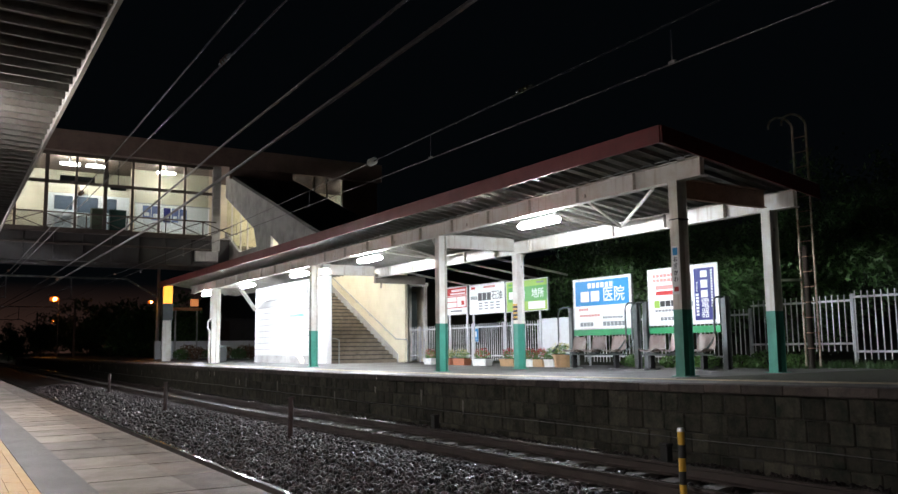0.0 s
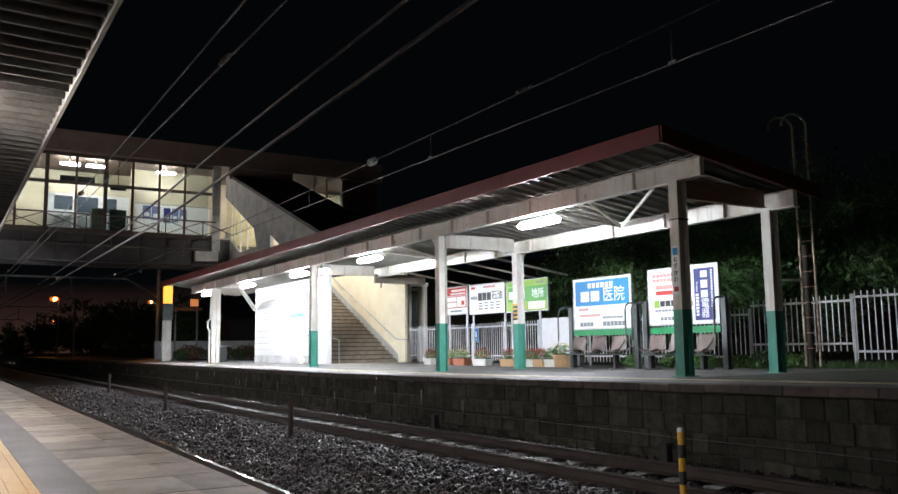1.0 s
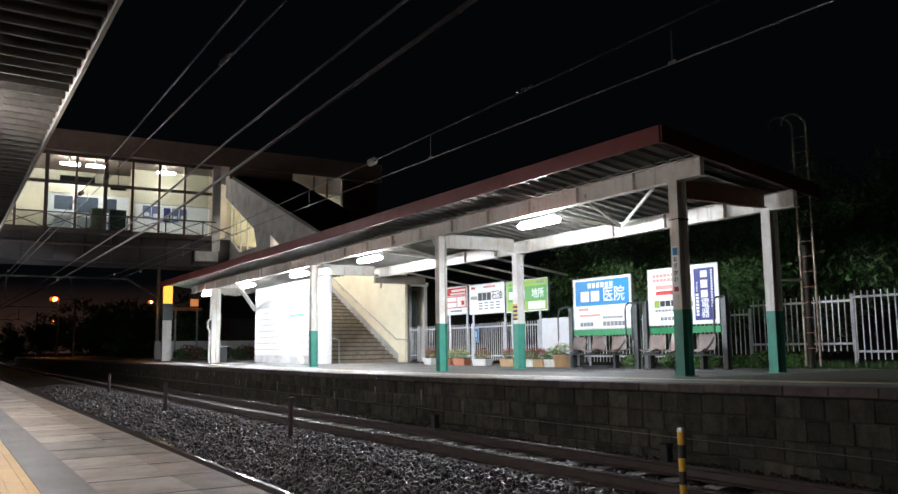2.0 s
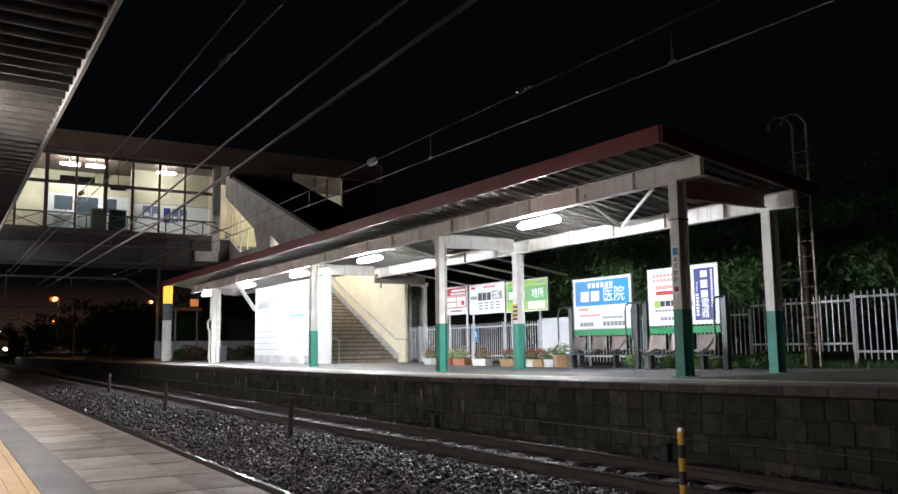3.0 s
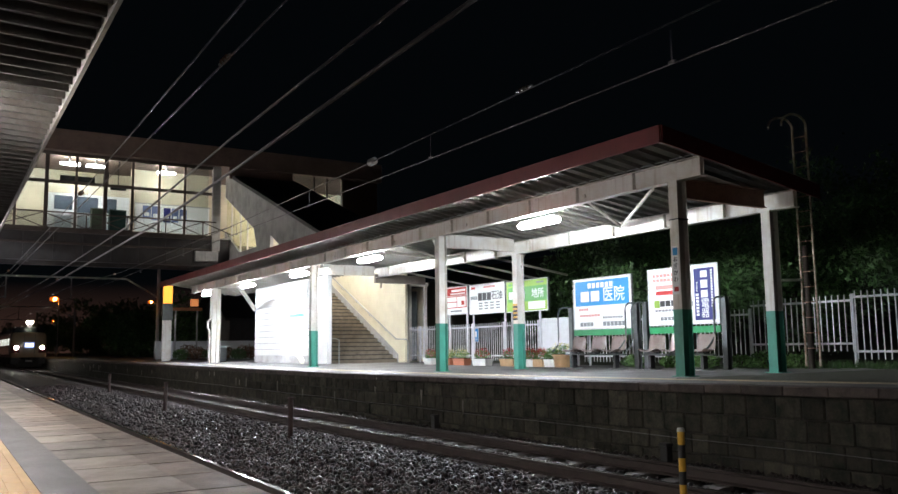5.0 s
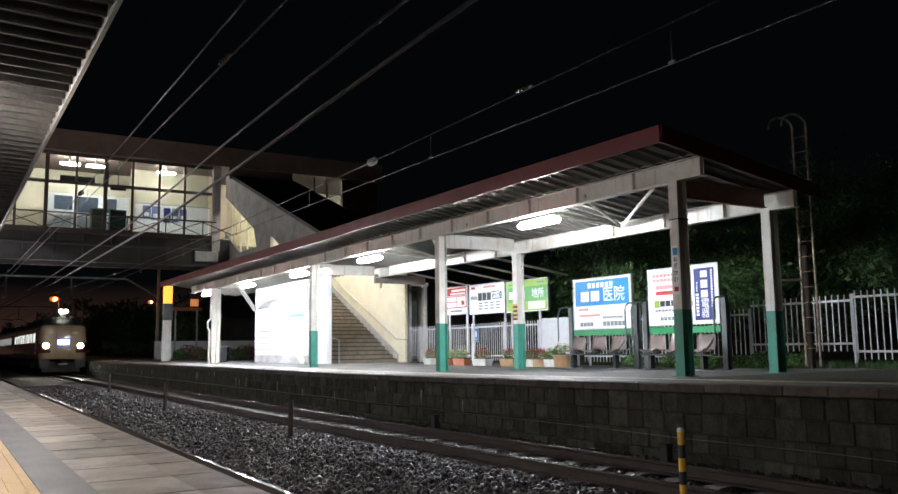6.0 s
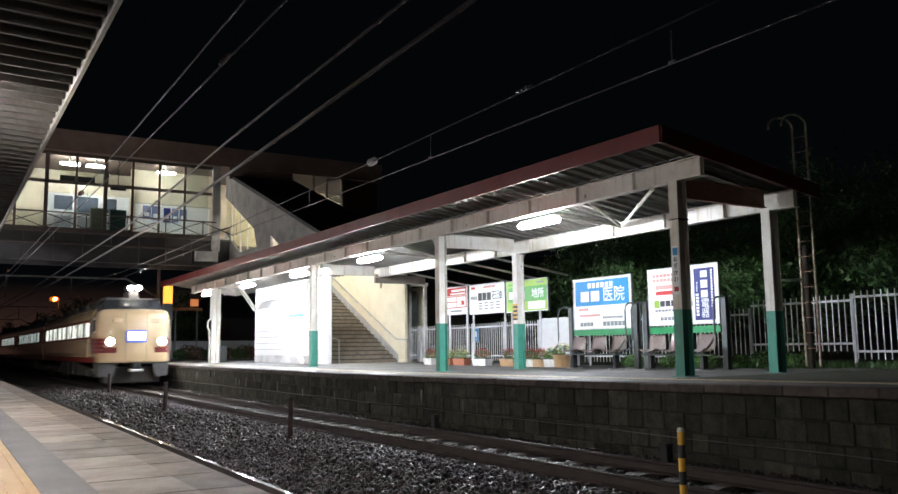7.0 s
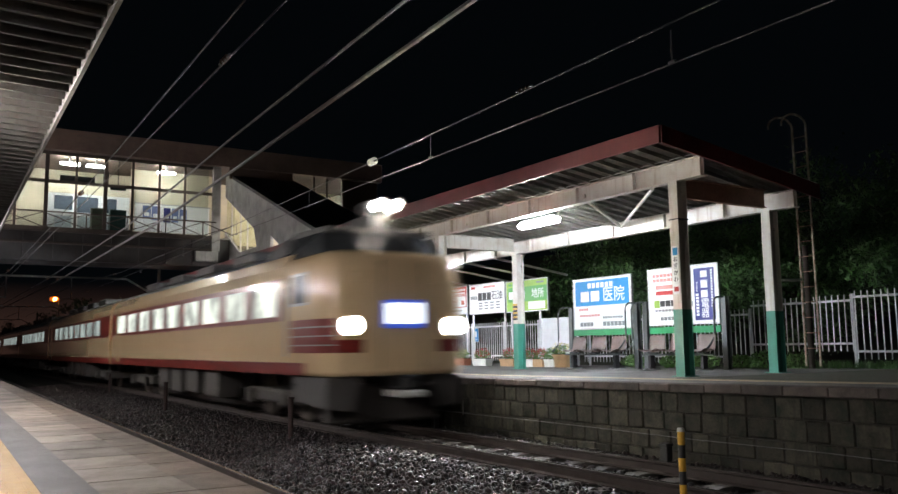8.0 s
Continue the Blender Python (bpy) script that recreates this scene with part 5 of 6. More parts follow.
for k, (x, y, h, r) in enumerate(((20.6, 7.4, 4.4, 1.9), (20.9, 10.6, 5.0, 2.0), (19.4, 14.2, 4.2, 1.8), (19.1, 17.2, 4.6, 2.0), (19.3, 20.6, 4.4, 1.9), (22.0, 5.0, 5.2, 2.2), (23.0, 10.0, 6.4, 2.4), (22.6, 15.5, 6.2, 2.4), (23, 20, 6.0, 2.4), (21.2, 25.0, 4.2, 1.9))):
    tree(x, y, 0.1 if x < 20.5 else 0.5, h, r, 300 + k)


def bush(x, y, r, seed):
    t = thing("shrub", "low green shrub at the foot of the fence", "shrub", "shrubs along the fence", (x, y, rise(y)))
    v, f = leaves(420, (0, 0, r * 0.55), (r, r * 1.2, r * 0.6), 0.05, seed)
    leaf_part("foliage", v, f, M["leaf_light"], t)
    bm = bmesh.new()
    for k in range(4):
        rod(bm, (0, 0, 0), (0.3 * r * math.cos(k * 1.7), 0.3 * r * math.sin(k * 1.7), r * 0.6), 0.012, 5)
    part("stem", bm, M["bark"], t)


for k, (x, y, r) in enumerate(((15.9, 16.4, 0.34), (16.1, 15.4, 0.28), (15.9, 14.1, 0.32), (16.2, 12.6, 0.36), (16.4, 17.2, 0.25), (16.3, 13.4, 0.28), (16.4, 11.9, 0.3))):
    bush(x, y, r, 500 + k)


def grass():
    g = np.random.default_rng(9)
    n = 9000
    x = g.uniform(16.0, 17.6, n)
    y = g.uniform(5, 14, n)
    keep = (x > 16.3 + 0.35 * np.sin(y * 1.9)) | (g.random(n) < 0.15)
    x, y = x[keep], y[keep]
    n = len(x)
    h = g.uniform(0.05, 0.22, n)
    a = g.uniform(0, 6.28, n)
    lean = g.normal(size=(n, 2)) * 0.06
    p = np.stack([x, y, np.array([rise(v) - 0.002 for v in y])], 1)
    d = np.stack([np.cos(a), np.sin(a), np.zeros(n)], 1) * 0.008
    tip = p + np.stack([lean[:, 0], lean[:, 1], h], 1)
    v = np.stack([p - d, p + d, tip], 1).reshape(-1, 3)
    f = np.arange(3 * n).reshape(-1, 3)
    me = bpy.data.meshes.new("grass")
    me.from_pydata(v.tolist(), [], f.tolist())
    me.materials.append(M["leaf"])
    tagged(new("grass", me), "short green grass along the back of the platform", "grass", kind="stuff")


grass()

# ================= inside the footbridge =================
M["office_blue"] = material("blue_grey_window", (0.11, 0.135, 0.17), 0.2, vary=0.1, bump=0)
M["lit_pane"] = material("pale_lit_glass", (0.55, 0.62, 0.68), 0.3, vary=0.1, bump=0)
M["poster_blue"] = ink("blue_poster", (0.16, 0.20, 0.38))
sc = thing("ticket_screen", "white framed glazed screen with lit panes inside the footbridge", "screen", at=(0, BY + 2.2, BF))
# White frame and pale lower panes hold the room's bright light in their colour.
part("frame", bx(4.45, 8.40, 0.0, 0.08, 0.0, 2.15), M["sign_face"], sc)
for a, b, z0 in ((4.76, 5.62, 1.30), (5.84, 6.85, 1.20), (7.22, 7.76, 1.25)):
    part("pane", bx(a, b, -0.012, -0.001, z0, 2.02), M["office_blue"], sc)
    part("lower_pane", bx(a + 0.04, b - 0.04, -0.012, -0.001, 0.18, z0 - 0.22), M["lit_pane"], sc, "lower pane coloured pale as if lit")
part("counter", bx(4.6, 6.9, -0.30, -0.013, 0.98, 1.06, bevel=0.01), M["sign_face"], sc)
part("header", bx(4.3, 8.5, -0.02, 0.10, 2.151, 2.75), M["interior"], sc)
for k, (x0, x1, mat, z0, z1) in enumerate(((6.29, 6.95, "grey_green", 6.62, 7.70), (7.15, 7.92, "dark_green", 6.62, 7.68))):
    if mat not in M:
        M[mat] = material(mat + "_paint", (0.13, 0.15, 0.10) if k == 0 else (0.02, 0.055, 0.045), 0.5)
    st = thing("storage_box", "painted metal box standing against the bridge window", "box", "boxes in the footbridge", (0, BY + 0.3, 0))
    part("case", bx(x0, x1, 0, 0.5, BF + 0.001, z1, bevel=0.02), M[mat], st)
    part("lid", bx(x0 - 0.01, x1 + 0.01, -0.01, 0.51, z1 + 0.0005, z1 + 0.04), M[mat], st)
for k, (x0, x1, z0, z1, mat) in enumerate(((9.15, 9.58, 7.75, 8.42, "poster_blue"), (9.62, 10.08, 7.65, 8.42, "poster_blue"), (10.25, 10.62, 7.55, 8.36, "ink_navy"), (10.68, 11.05, 7.6, 8.36, "poster_blue"), (11.1, 11.5, 7.7, 8.34, "poster_blue"), (12.08, 12.72, 7.5, 8.43, "ink_white"))):
    ps = thing("poster", "framed wall poster inside the footbridge", "poster", "posters in the footbridge", (0, BY + 2.55, 0))
    part("sheet", bx(x0, x1, -0.03, -0.02, z0, z1), M[mat], ps)
    part("white_area", bx(x0 + 0.08, x1 - 0.08, -0.034, -0.0305, z0 + 0.1, z0 + (z1 - z0) * 0.45), M["ink_white"], ps)
nbd = thing("notice_board", "white notice board inside the footbridge", "notice board", at=(0, BY + 2.54, 0))
part("board", bx(8.75, 12.75, -0.018, 0.0, 7.0, 8.5), M["ink_white"], nbd)
part("rail", bx(8.7, 12.8, -0.03, 0.0, 8.5005, 8.56), M["galv"], nbd)
part("bridge_partition", bx(8.5, 13.0, BY + 2.55, BY + 2.65, BF, 10.355), M["interior"], label="cream partition wall inside the footbridge", category="wall", kind="structure")
for x0, x1, z0, z1 in ((4.8, 6.4, 9.02, 9.3), (6.8, 7.05, 9.05, 9.65), (7.15, 7.9, 8.75, 8.95)):
    sg = thing("hanging_sign", "dark hanging sign seen through the bridge glass", "sign", "hanging signs in the footbridge", (0, BY + 0.45, 0))
    part("panel", bx(x0, x1, 0, 0.08, z0, z1, bevel=0.01), M["black"], sg)
    bm = bmesh.new()
    rod(bm, ((x0 + x1) / 2, 0.04, z1), ((x0 + x1) / 2, 0.04, 10.355), 0.02, 6)
    part("rod", bm, M["black"], sg)
# bridge wall beyond the stair roof
wb = thing("bridge_window_band", "lit window band of the footbridge above the stair roof", "window", at=(0, BY, 0))
for x in (16.6, 17.95, 18.75, 19.7):
    part("mullion", bx(x, x + 0.08, -0.02, 0.1, 8.0, 10.35), M["white_steel"] if x > 19 else M["bridge_steel"], wb)
for a, b in ((16.68, 17.95), (18.03, 18.75), (18.83, 19.7)):
    o = part("pane", bx(a, b, 0.03, 0.036, 8.0, 10.35), bpy.data.materials["bridge_glass"], wb)
    o.visible_shadow = False
part("stair_gable", bx(13.0, 16.55, BY - 0.4, BY - 0.25, 9.75, 10.355), M["bridge_fascia"], label="dark wall above the stair roof", category="wall", kind="structure")
part("bridge_end_wall", bx(19.8, 22.0, BY + 0.0, BY + 0.15, 6.0, 10.355), M["bridge_fascia"], label="dark end wall of the footbridge", category="wall", kind="structure")
part("low_wall", bx(16.85, 19.8, BY + 0.0, BY + 0.1, 6.46, 7.99), M["concrete"], label="low concrete wall of the footbridge", category="wall", kind="structure")
for x in (-5, -2, 1.0, 4.0, 7.0, 10.0, 13.0):
    part("bridge_cross_girder", bx(x, x + 0.2, BY + 0.251, BY + 4.69, 5.4, 6.195), M["bridge_girder"], label="grey cross girder under the footbridge", category="girder")
for x, z in ((-0.6, 5.2),):
    part("bridge_pier", bx(x - 0.25, x + 0.25, BY + 1.0, BY + 1.5, -0.01, 6.195), M["concrete"], label="concrete pier carrying the footbridge", category="pier")
# Unseen lamps added under the roof to brighten the stair walls.
for y, z in ((41.6, 8.3), (38.0, 6.9), (34.0, 5.4)):
    f = thing("stair_lamp", "unseen tube lamp added to light the stair walls", "lamp", "lamps over the stairs", (14.9, y, z))
    part("tube", bx(-0.6, 0.6, -0.05, 0.05, -0.04, 0.02, bevel=0.015), M["lamp_bridge" if y > 40 else "lamp_stair"], f)

# ================= things on the white stair wall =================
nb = thing("timetable_board", "pale timetable board on the white stair wall", "board", at=(13.17, 0, 0))
part("board", bx(-0.02, 0.0, 32.9, 35.0, 2.15, 3.3, bevel=0.005), M["sign_face"], nb)
part("green_strip", bx(-0.024, -0.0205, 33.2, 34.9, 1.98, 2.1), M["green_paint"], nb)
for k in range(5):
    part("text_bar", bx(-0.024, -0.0205, 33.2, 34.7, 1.72 - k * 0.1, 1.75 - k * 0.1), M["ink_grey"], nb)
sb = thing("leaning_board", "long cream board leaning on the white wall", "board", at=(13.1, 0, 0))
bm = bmesh.new()
beam(bm, (-0.06, 32.9, 0.02), (0.03, 35.7, 1.52), 0.04, 0.30)
part("plank", bm, M["cream_wall"], sb)

# ================= unseen fill lamps on the near platform beyond its canopy =====
# Out of view; added to brighten the stair house wall and bridge underside.
for y in (29.0, 37.0):
    t = thing("platform_lamp", "unseen tube lamp on a post, added to light the bridge and stair wall", "lamp", "lamp posts on the near platform", (-1.6, y, 0))
    bm = bmesh.new()
    rod(bm, (0, 0, -0.012), (0, 0, 3.5), 0.05, 10, 0.04)
    part("post", bm, M["galv"], t)
    part("arm", bx(-0.03, 0.6, -0.02, 0.02, 3.5, 3.55), M["galv"], t)
    part("tube", bx(0.1, 0.34, -0.6, 0.6, 3.36, 3.499, bevel=0.03), M["lamp_near"], t, "glowing tube")

# ================= far end of the platform, street lamps =================
LAMPS = ((11.84, 110.0, 6.87, 0.55), (14.61, 70.0, 4.5, 0.22), (13.89, 130.0, 4.84, 0.34))
for x, y, z, r in LAMPS:
    t = thing("street_lamp", "orange sodium lamp on a slim pole", "street lamp", "orange lamps beyond the bridge", (x, y, 0))
    bm = bmesh.new()
    rod(bm, (0.5, 0, -0.01 if y < 100 else -1.2), (0.5, 0, z - 0.2), 0.06, 8, 0.05)
    rod(bm, (0.5, 0, z - 0.2), (0.0, 0, z + 0.08), 0.04, 8)
    part("pole", bm, M["galv"], t)
    # Oversized orange body standing in for the halo round the bulb.
    bm = bmesh.new()
    bmesh.ops.create_uvsphere(bm, u_segments=14, v_segments=8, radius=r, matrix=Matrix.Translation((0, 0, z)) @ Matrix.Diagonal((1, 1, 0.6, 1)))
    part("globe", bm, M["lamp_halo"], t, "orange globe drawn as the lamp's halo", smooth=True)
    bm = bmesh.new()
    bmesh.ops.create_uvsphere(bm, u_segments=12, v_segments=8, radius=r * 0.36, matrix=Matrix.Translation((0, -r * 0.75, z - r * 0.1)))
    part("bulb", bm, M["lamp_core"], t, "white hot bulb", smooth=True)
ob_ = thing("lit_sign_box", "glowing orange sign box on the last canopy post", "sign", at=(11.10, 48.7, 0))
part("face", bx(-0.24, 0.24, -0.1, 0.1, 3.25, 4.25, bevel=0.02), glow("orange_sign", (1.0, 0.42, 0.05), 1.6), ob_)
part("hood", bx(-0.26, 0.26, -0.12, 0.12, 4.2505, 4.5), M["grey_paint"], ob_)
part("mast", bx(-0.27, 0.23, -0.10, 0.10, 0.0, 2.2995, bevel=0.02), M["white_steel"], ob_, "pale steel mast")
part("lower_case", bx(-0.27, 0.27, -0.12, 0.12, 2.3, 3.2495), M["grey_paint"], ob_)
bb = thing("lit_beam", "orange lit sign bar beyond the canopy", "sign", at=(0, 60, 0))
part("bar", bx(13.9, 16.1, 0, 0.2, 3.38, 3.6), material("orange_board", (0.45, 0.16, 0.05), 0.5), bb)
part("lamp_box", bx(15.3, 15.8, -0.05, 0.3, 3.7, 4.2, bevel=0.03), glow("dim_orange_box", (1.0, 0.35, 0.12), 0.5), bb)
part("leg", bx(14.2, 14.3, 0.0, 0.1, 0.0, 3.38), M["galv"], bb)
part("leg", bx(15.7, 15.8, 0.0, 0.1, 0.0, 3.38), M["galv"], bb)
part("parapet", bx(13.0, 25.0, 60.5, 60.8, -1.19, 1.25), M["white_fence"], label="pale low wall at the far platform end", category="wall", kind="structure")
M["leaf_rust"] = material("rusty_autumn_leaves", (0.16, 0.07, 0.035), 0.6, vary=0.3, fine=8, bump=0, second=(0.06, 0.06, 0.025), island=True)
for k in range(9):
    x, y, r = 13.2 + 0.62 * k, 54.0 + (k % 3) * 0.5, 0.55 + 0.12 * ((k * 5) % 3)
    pb = thing("shrub", "rusty brown shrub by the far platform wall", "shrub", "shrubs at the far platform end", (x, y, 0))
    v, f = leaves(420, (0, 0, r * 0.6), (r, r, r * 0.65), 0.08, 560 + k)
    leaf_part("foliage", v, f, M["leaf_rust" if k % 3 else "leaf"], pb)
    bm = bmesh.new()
    for q in range(4):
        rod(bm, (0, 0, 0), (0.3 * r * math.cos(q * 1.7), 0.3 * r * math.sin(q * 1.7), r * 0.6), 0.015, 5)
    part("stem", bm, M["bark"], pb)
bk = thing("dark_bin", "dark litter bin on the platform", "bin", at=(12.4, 43.0, 0))
part("case", bx(-0.35, 0.35, -0.35, 0.35, 0, 0.75, bevel=0.03), M["black"], bk)
part("lid", bx(-0.37, 0.37, -0.37, 0.37, 0.7505, 0.8), M["grey_paint"], bk)
hs = thing("house", "dark unlit house beyond the far platform end", "house", at=(0, 0, -1.2))
part("wall", bx(20.5, 31.0, 68.0, 78.0, 0.0, 4.3), M["bridge_girder"], hs)
part("roof", pl([(67.2, 4.15), (73.0, 7.0), (78.8, 4.15), (78.8, 4.32), (73.0, 7.2), (67.2, 4.32)], "x", 19.9, 31.6), M["roof_dark"], hs, "dark tiled gable roof")
part("gable", pl([(68.0, 4.301), (78.0, 4.301), (73.0, 6.8)], "x", 20.5, 20.7), M["bridge_girder"], hs)
for x in (22.0, 26.0):
    w = part("window", bx(x, x + 1.7, 67.95, 67.999, 1.3, 2.6), M["train_glass"], hs, "dark unlit window")
    part("sill", bx(x - 0.05, x + 1.75, 67.90, 67.999, 1.2, 1.2995), M["galv"], w)
# signal and trees far off
tl = thing("tail_light_post", "small white signal light on a post", "signal", at=(19.05, 100, 0))
bm = bmesh.new()
rod(bm, (0, 0, -1.2), (0, 0, 1.75), 0.05, 8)
part("post", bm, M["pole"], tl)
part("lens", bx(-0.14, 0.14, -0.06, 0.06, 1.751, 1.93), glow("cold_white_lens", (0.7, 0.85, 1.0), 8), tl)
for k, (x, y) in enumerate(((19, 76), (17.5, 88), (17.2, 104), (-6, 100), (15.5, 122), (21, 92), (23, 118), (14.5, 150), (19.5, 136), (12.5, 190), (15.5, 215), (-4, 180), (23, 80), (26, 96), (20, 112), (17, 170), (25, 140), (29, 78), (33, 90))):
    tree(x, y, -1.1, 6.0 + 2.4 * ((k * 7) % 5) / 4, 2.6, 700 + k, 3600, 0.24)

# ================= train =================
CAR = 20.5


def body_shell(bm, y0, y1):
    """Rounded coach section with flat sides from y0 to y1."""
    prof = [(1.40, 0.97), (1.45, 1.2), (1.45, 2.75), (1.42, 3.02), (1.30, 3.25), (1.0, 3.42), (0.5, 3.52)]
    prof = prof + [(-x, z) for x, z in reversed(prof)]
    rings = [[bm.verts.new((x, y, z)) for x, z in prof] for y in (y0, y1)]
    n = len(prof)
    for i in range(n):
        j = (i + 1) % n
        z = max(prof[i][1], prof[j][1])
        f = bm.faces.new((rings[0][i], rings[0][j], rings[1][j], rings[1][i]))
        f.material_index = 1 if z > 3.05 and not (abs(prof[i][0]) > 1.28 and min(prof[i][1], prof[j][1]) < 3.1) else 0
    bm.faces.new(rings[0])
    bm.faces.new(rings[1][::-1])


def bogie(t, y):
    b = part("bogie", bx(-1.0, 1.0, y - 1.6, y + 1.6, 0.35, 0.62, bevel=0.05), M["underfloor"], t)
    made = []
    for dy in (-1.05, 1.05):
        bm = bmesh.new()
        for s in (-1, 1):
            rod(bm, (s * 0.53, 0, 0), (s * 0.60, 0, 0), 0.43, 20)
            rod(bm, (s * 0.50, 0, 0), (s * 0.53, 0, 0), 0.455, 20)
        rod(bm, (-1.0, 0, 0), (1.0, 0, 0), 0.07, 8)
        w = part("wheelset", bm, M["wheel"], t)
        w.location = (0, y + dy, 0.43)
        made.append(w)
    for s in (-1, 1):
        for dy in (-1.05, 1.05):
            part("axle_box", bx(s * 1.02 - 0.12, s * 1.02 + 0.12, y + dy - 0.16, y + dy + 0.16, 0.3, 0.6, bevel=0.03), M["underfloor"], b)
    return made


def side_band(t, y0, y1, s, windows, mat):
    """Window band, windows and lower stripe along one side (s = -1 or 1)."""
    x = s * 1.452
    a, b = sorted((x, x + s * 0.004))
    part("window_band", bx(a, b, y0, y1, 1.98, 2.80), M["red_body"], t, "maroon window band")
    part("sill_stripe", bx(a, b, y0, y1, 0.975, 1.20), M["red_body"], t, "maroon lower stripe")
    a, b = sorted((s * 1.456, s * 1.462))
    for w0, w1 in windows:
        w = part("window", bx(a, b, w0, w1, 2.08, 2.69, bevel=0.002), M[mat], t, "lit saloon window")


def coach(first):
    t = thing("train_car", "cream and maroon express train car with lit windows" if not first else "cream and maroon leading express train car with glowing headlights", "train car", "cars of the train")
    y0 = 1.35 if first else 0.25
    y1 = CAR - 0.2
    bm = bmesh.new()
    body_shell(bm, 2.005 if first else y0, y1)
    part("body", bm, [M["cream_body"], M["train_roof"]], t)
    wins = []
    y = 2.45 if first else 2.6
    while y < y1 - 2.6:
        wins.append((y, y + 1.36))
        y += 1.90
    for s in (-1, 1):
        side_band(t, 2.1 if first else y0 + 0.05, y1 - 0.05, s, wins, "car_light" if first else "car_light_dim")
        part("door", bx(*sorted((s * 1.4565, s * 1.46)), y1 - 1.75, y1 - 0.95, 1.05, 2.95), M["cream_body"], t)
    for y in (6.8, 10.2, 13.6, 17.0):
        part("roof_unit", bx(-0.75, 0.75, y - 0.85, y + 0.85, 3.5, 3.78, bevel=0.06), M["train_roof"], t)
    for i, y in enumerate((7.4, 9.2, 10.9, 12.4)):
        for s in (-1, 1):
            part("underfloor_box", bx(*sorted((s * 0.75, s * 1.3)), y - 0.6, y + 0.55, 0.32 + 0.05 * (i % 2), 0.96, bevel=0.02), M["underfloor"], t)
    ws = bogie(t, 4.0) + bogie(t, CAR - 3.6)
    if not first:
        part("gangway", bx(-0.5, 0.5, 0.0, y0, 1.1, 3.1), M["black"], t)
    return t, ws


PLAN = [(1.45, 2.0), (1.45, 0.95), (1.44, 0.55), (1.405, 0.30), (1.34, 0.14), (1.23, 0.04), (1.05, -0.015), (0.75, -0.06), (0.4, -0.095), (0.0, -0.11)]


def plan_at(inset):
    """The outline of the cab front from one side to the other, drawn in by inset."""
    half = [(x * (1 - inset / 1.45), y + (inset if y < 0.9 else inset * 0.3 if y < 1.9 else 0)) for x, y in PLAN]
    return half + [(-x, y) for x, y in reversed(half[:-1])]


def wrap(bm, pts, z0, z1, lift):
    """A thin band laid round part of the cab outline."""
    rows = []
    for k, (x, y) in enumerate(pts):
        a, b = pts[max(k - 1, 0)], pts[min(k + 1, len(pts) - 1)]
        d = Vector((b[0] - a[0], b[1] - a[1])).normalized()
        n = Vector((d.y, -d.x))
        if n.x * x < 0 and abs(x) > 0.5 * abs(n.y):
            n = -n
        if n.y > 0.05:
            n = -n
        rows.append([bm.verts.new((x + n.x * q, y + n.y * q, z)) for z, q in ((z0, 0.0005), (z0, lift), (z1, lift), (z1, 0.0005))])
    for a, b in zip(rows, rows[1:]):
        for i in range(4):
            k = (i + 1) % 4
            bm.faces.new((a[i], a[k], b[k], b[i]))
    bm.faces.new(rows[0])
    bm.faces.new(rows[-1][::-1])
    bmesh.ops.recalc_face_normals(bm, faces=bm.faces[:])


def ring(bm, c, y0, y1, r0, r1, n=24):
    """A short open tube round the point c = (x, z), from y0 to y1."""
    loops = [[bm.verts.new((c[0] + r * math.cos(2 * math.pi * k / n), y, c[1] + r * math.sin(2 * math.pi * k / n))) for k in range(n)]
             for r, y in ((r0, y0), (r1, y0), (r1, y1), (r0, y1))]
    for a, b in zip(loops, loops[1:] + loops[:1]):
        for k in range(n):
            j = (k + 1) % n
            bm.faces.new((a[k], a[j], b[j], b[k]))
    bmesh.ops.recalc_face_normals(bm, faces=bm.faces[:])


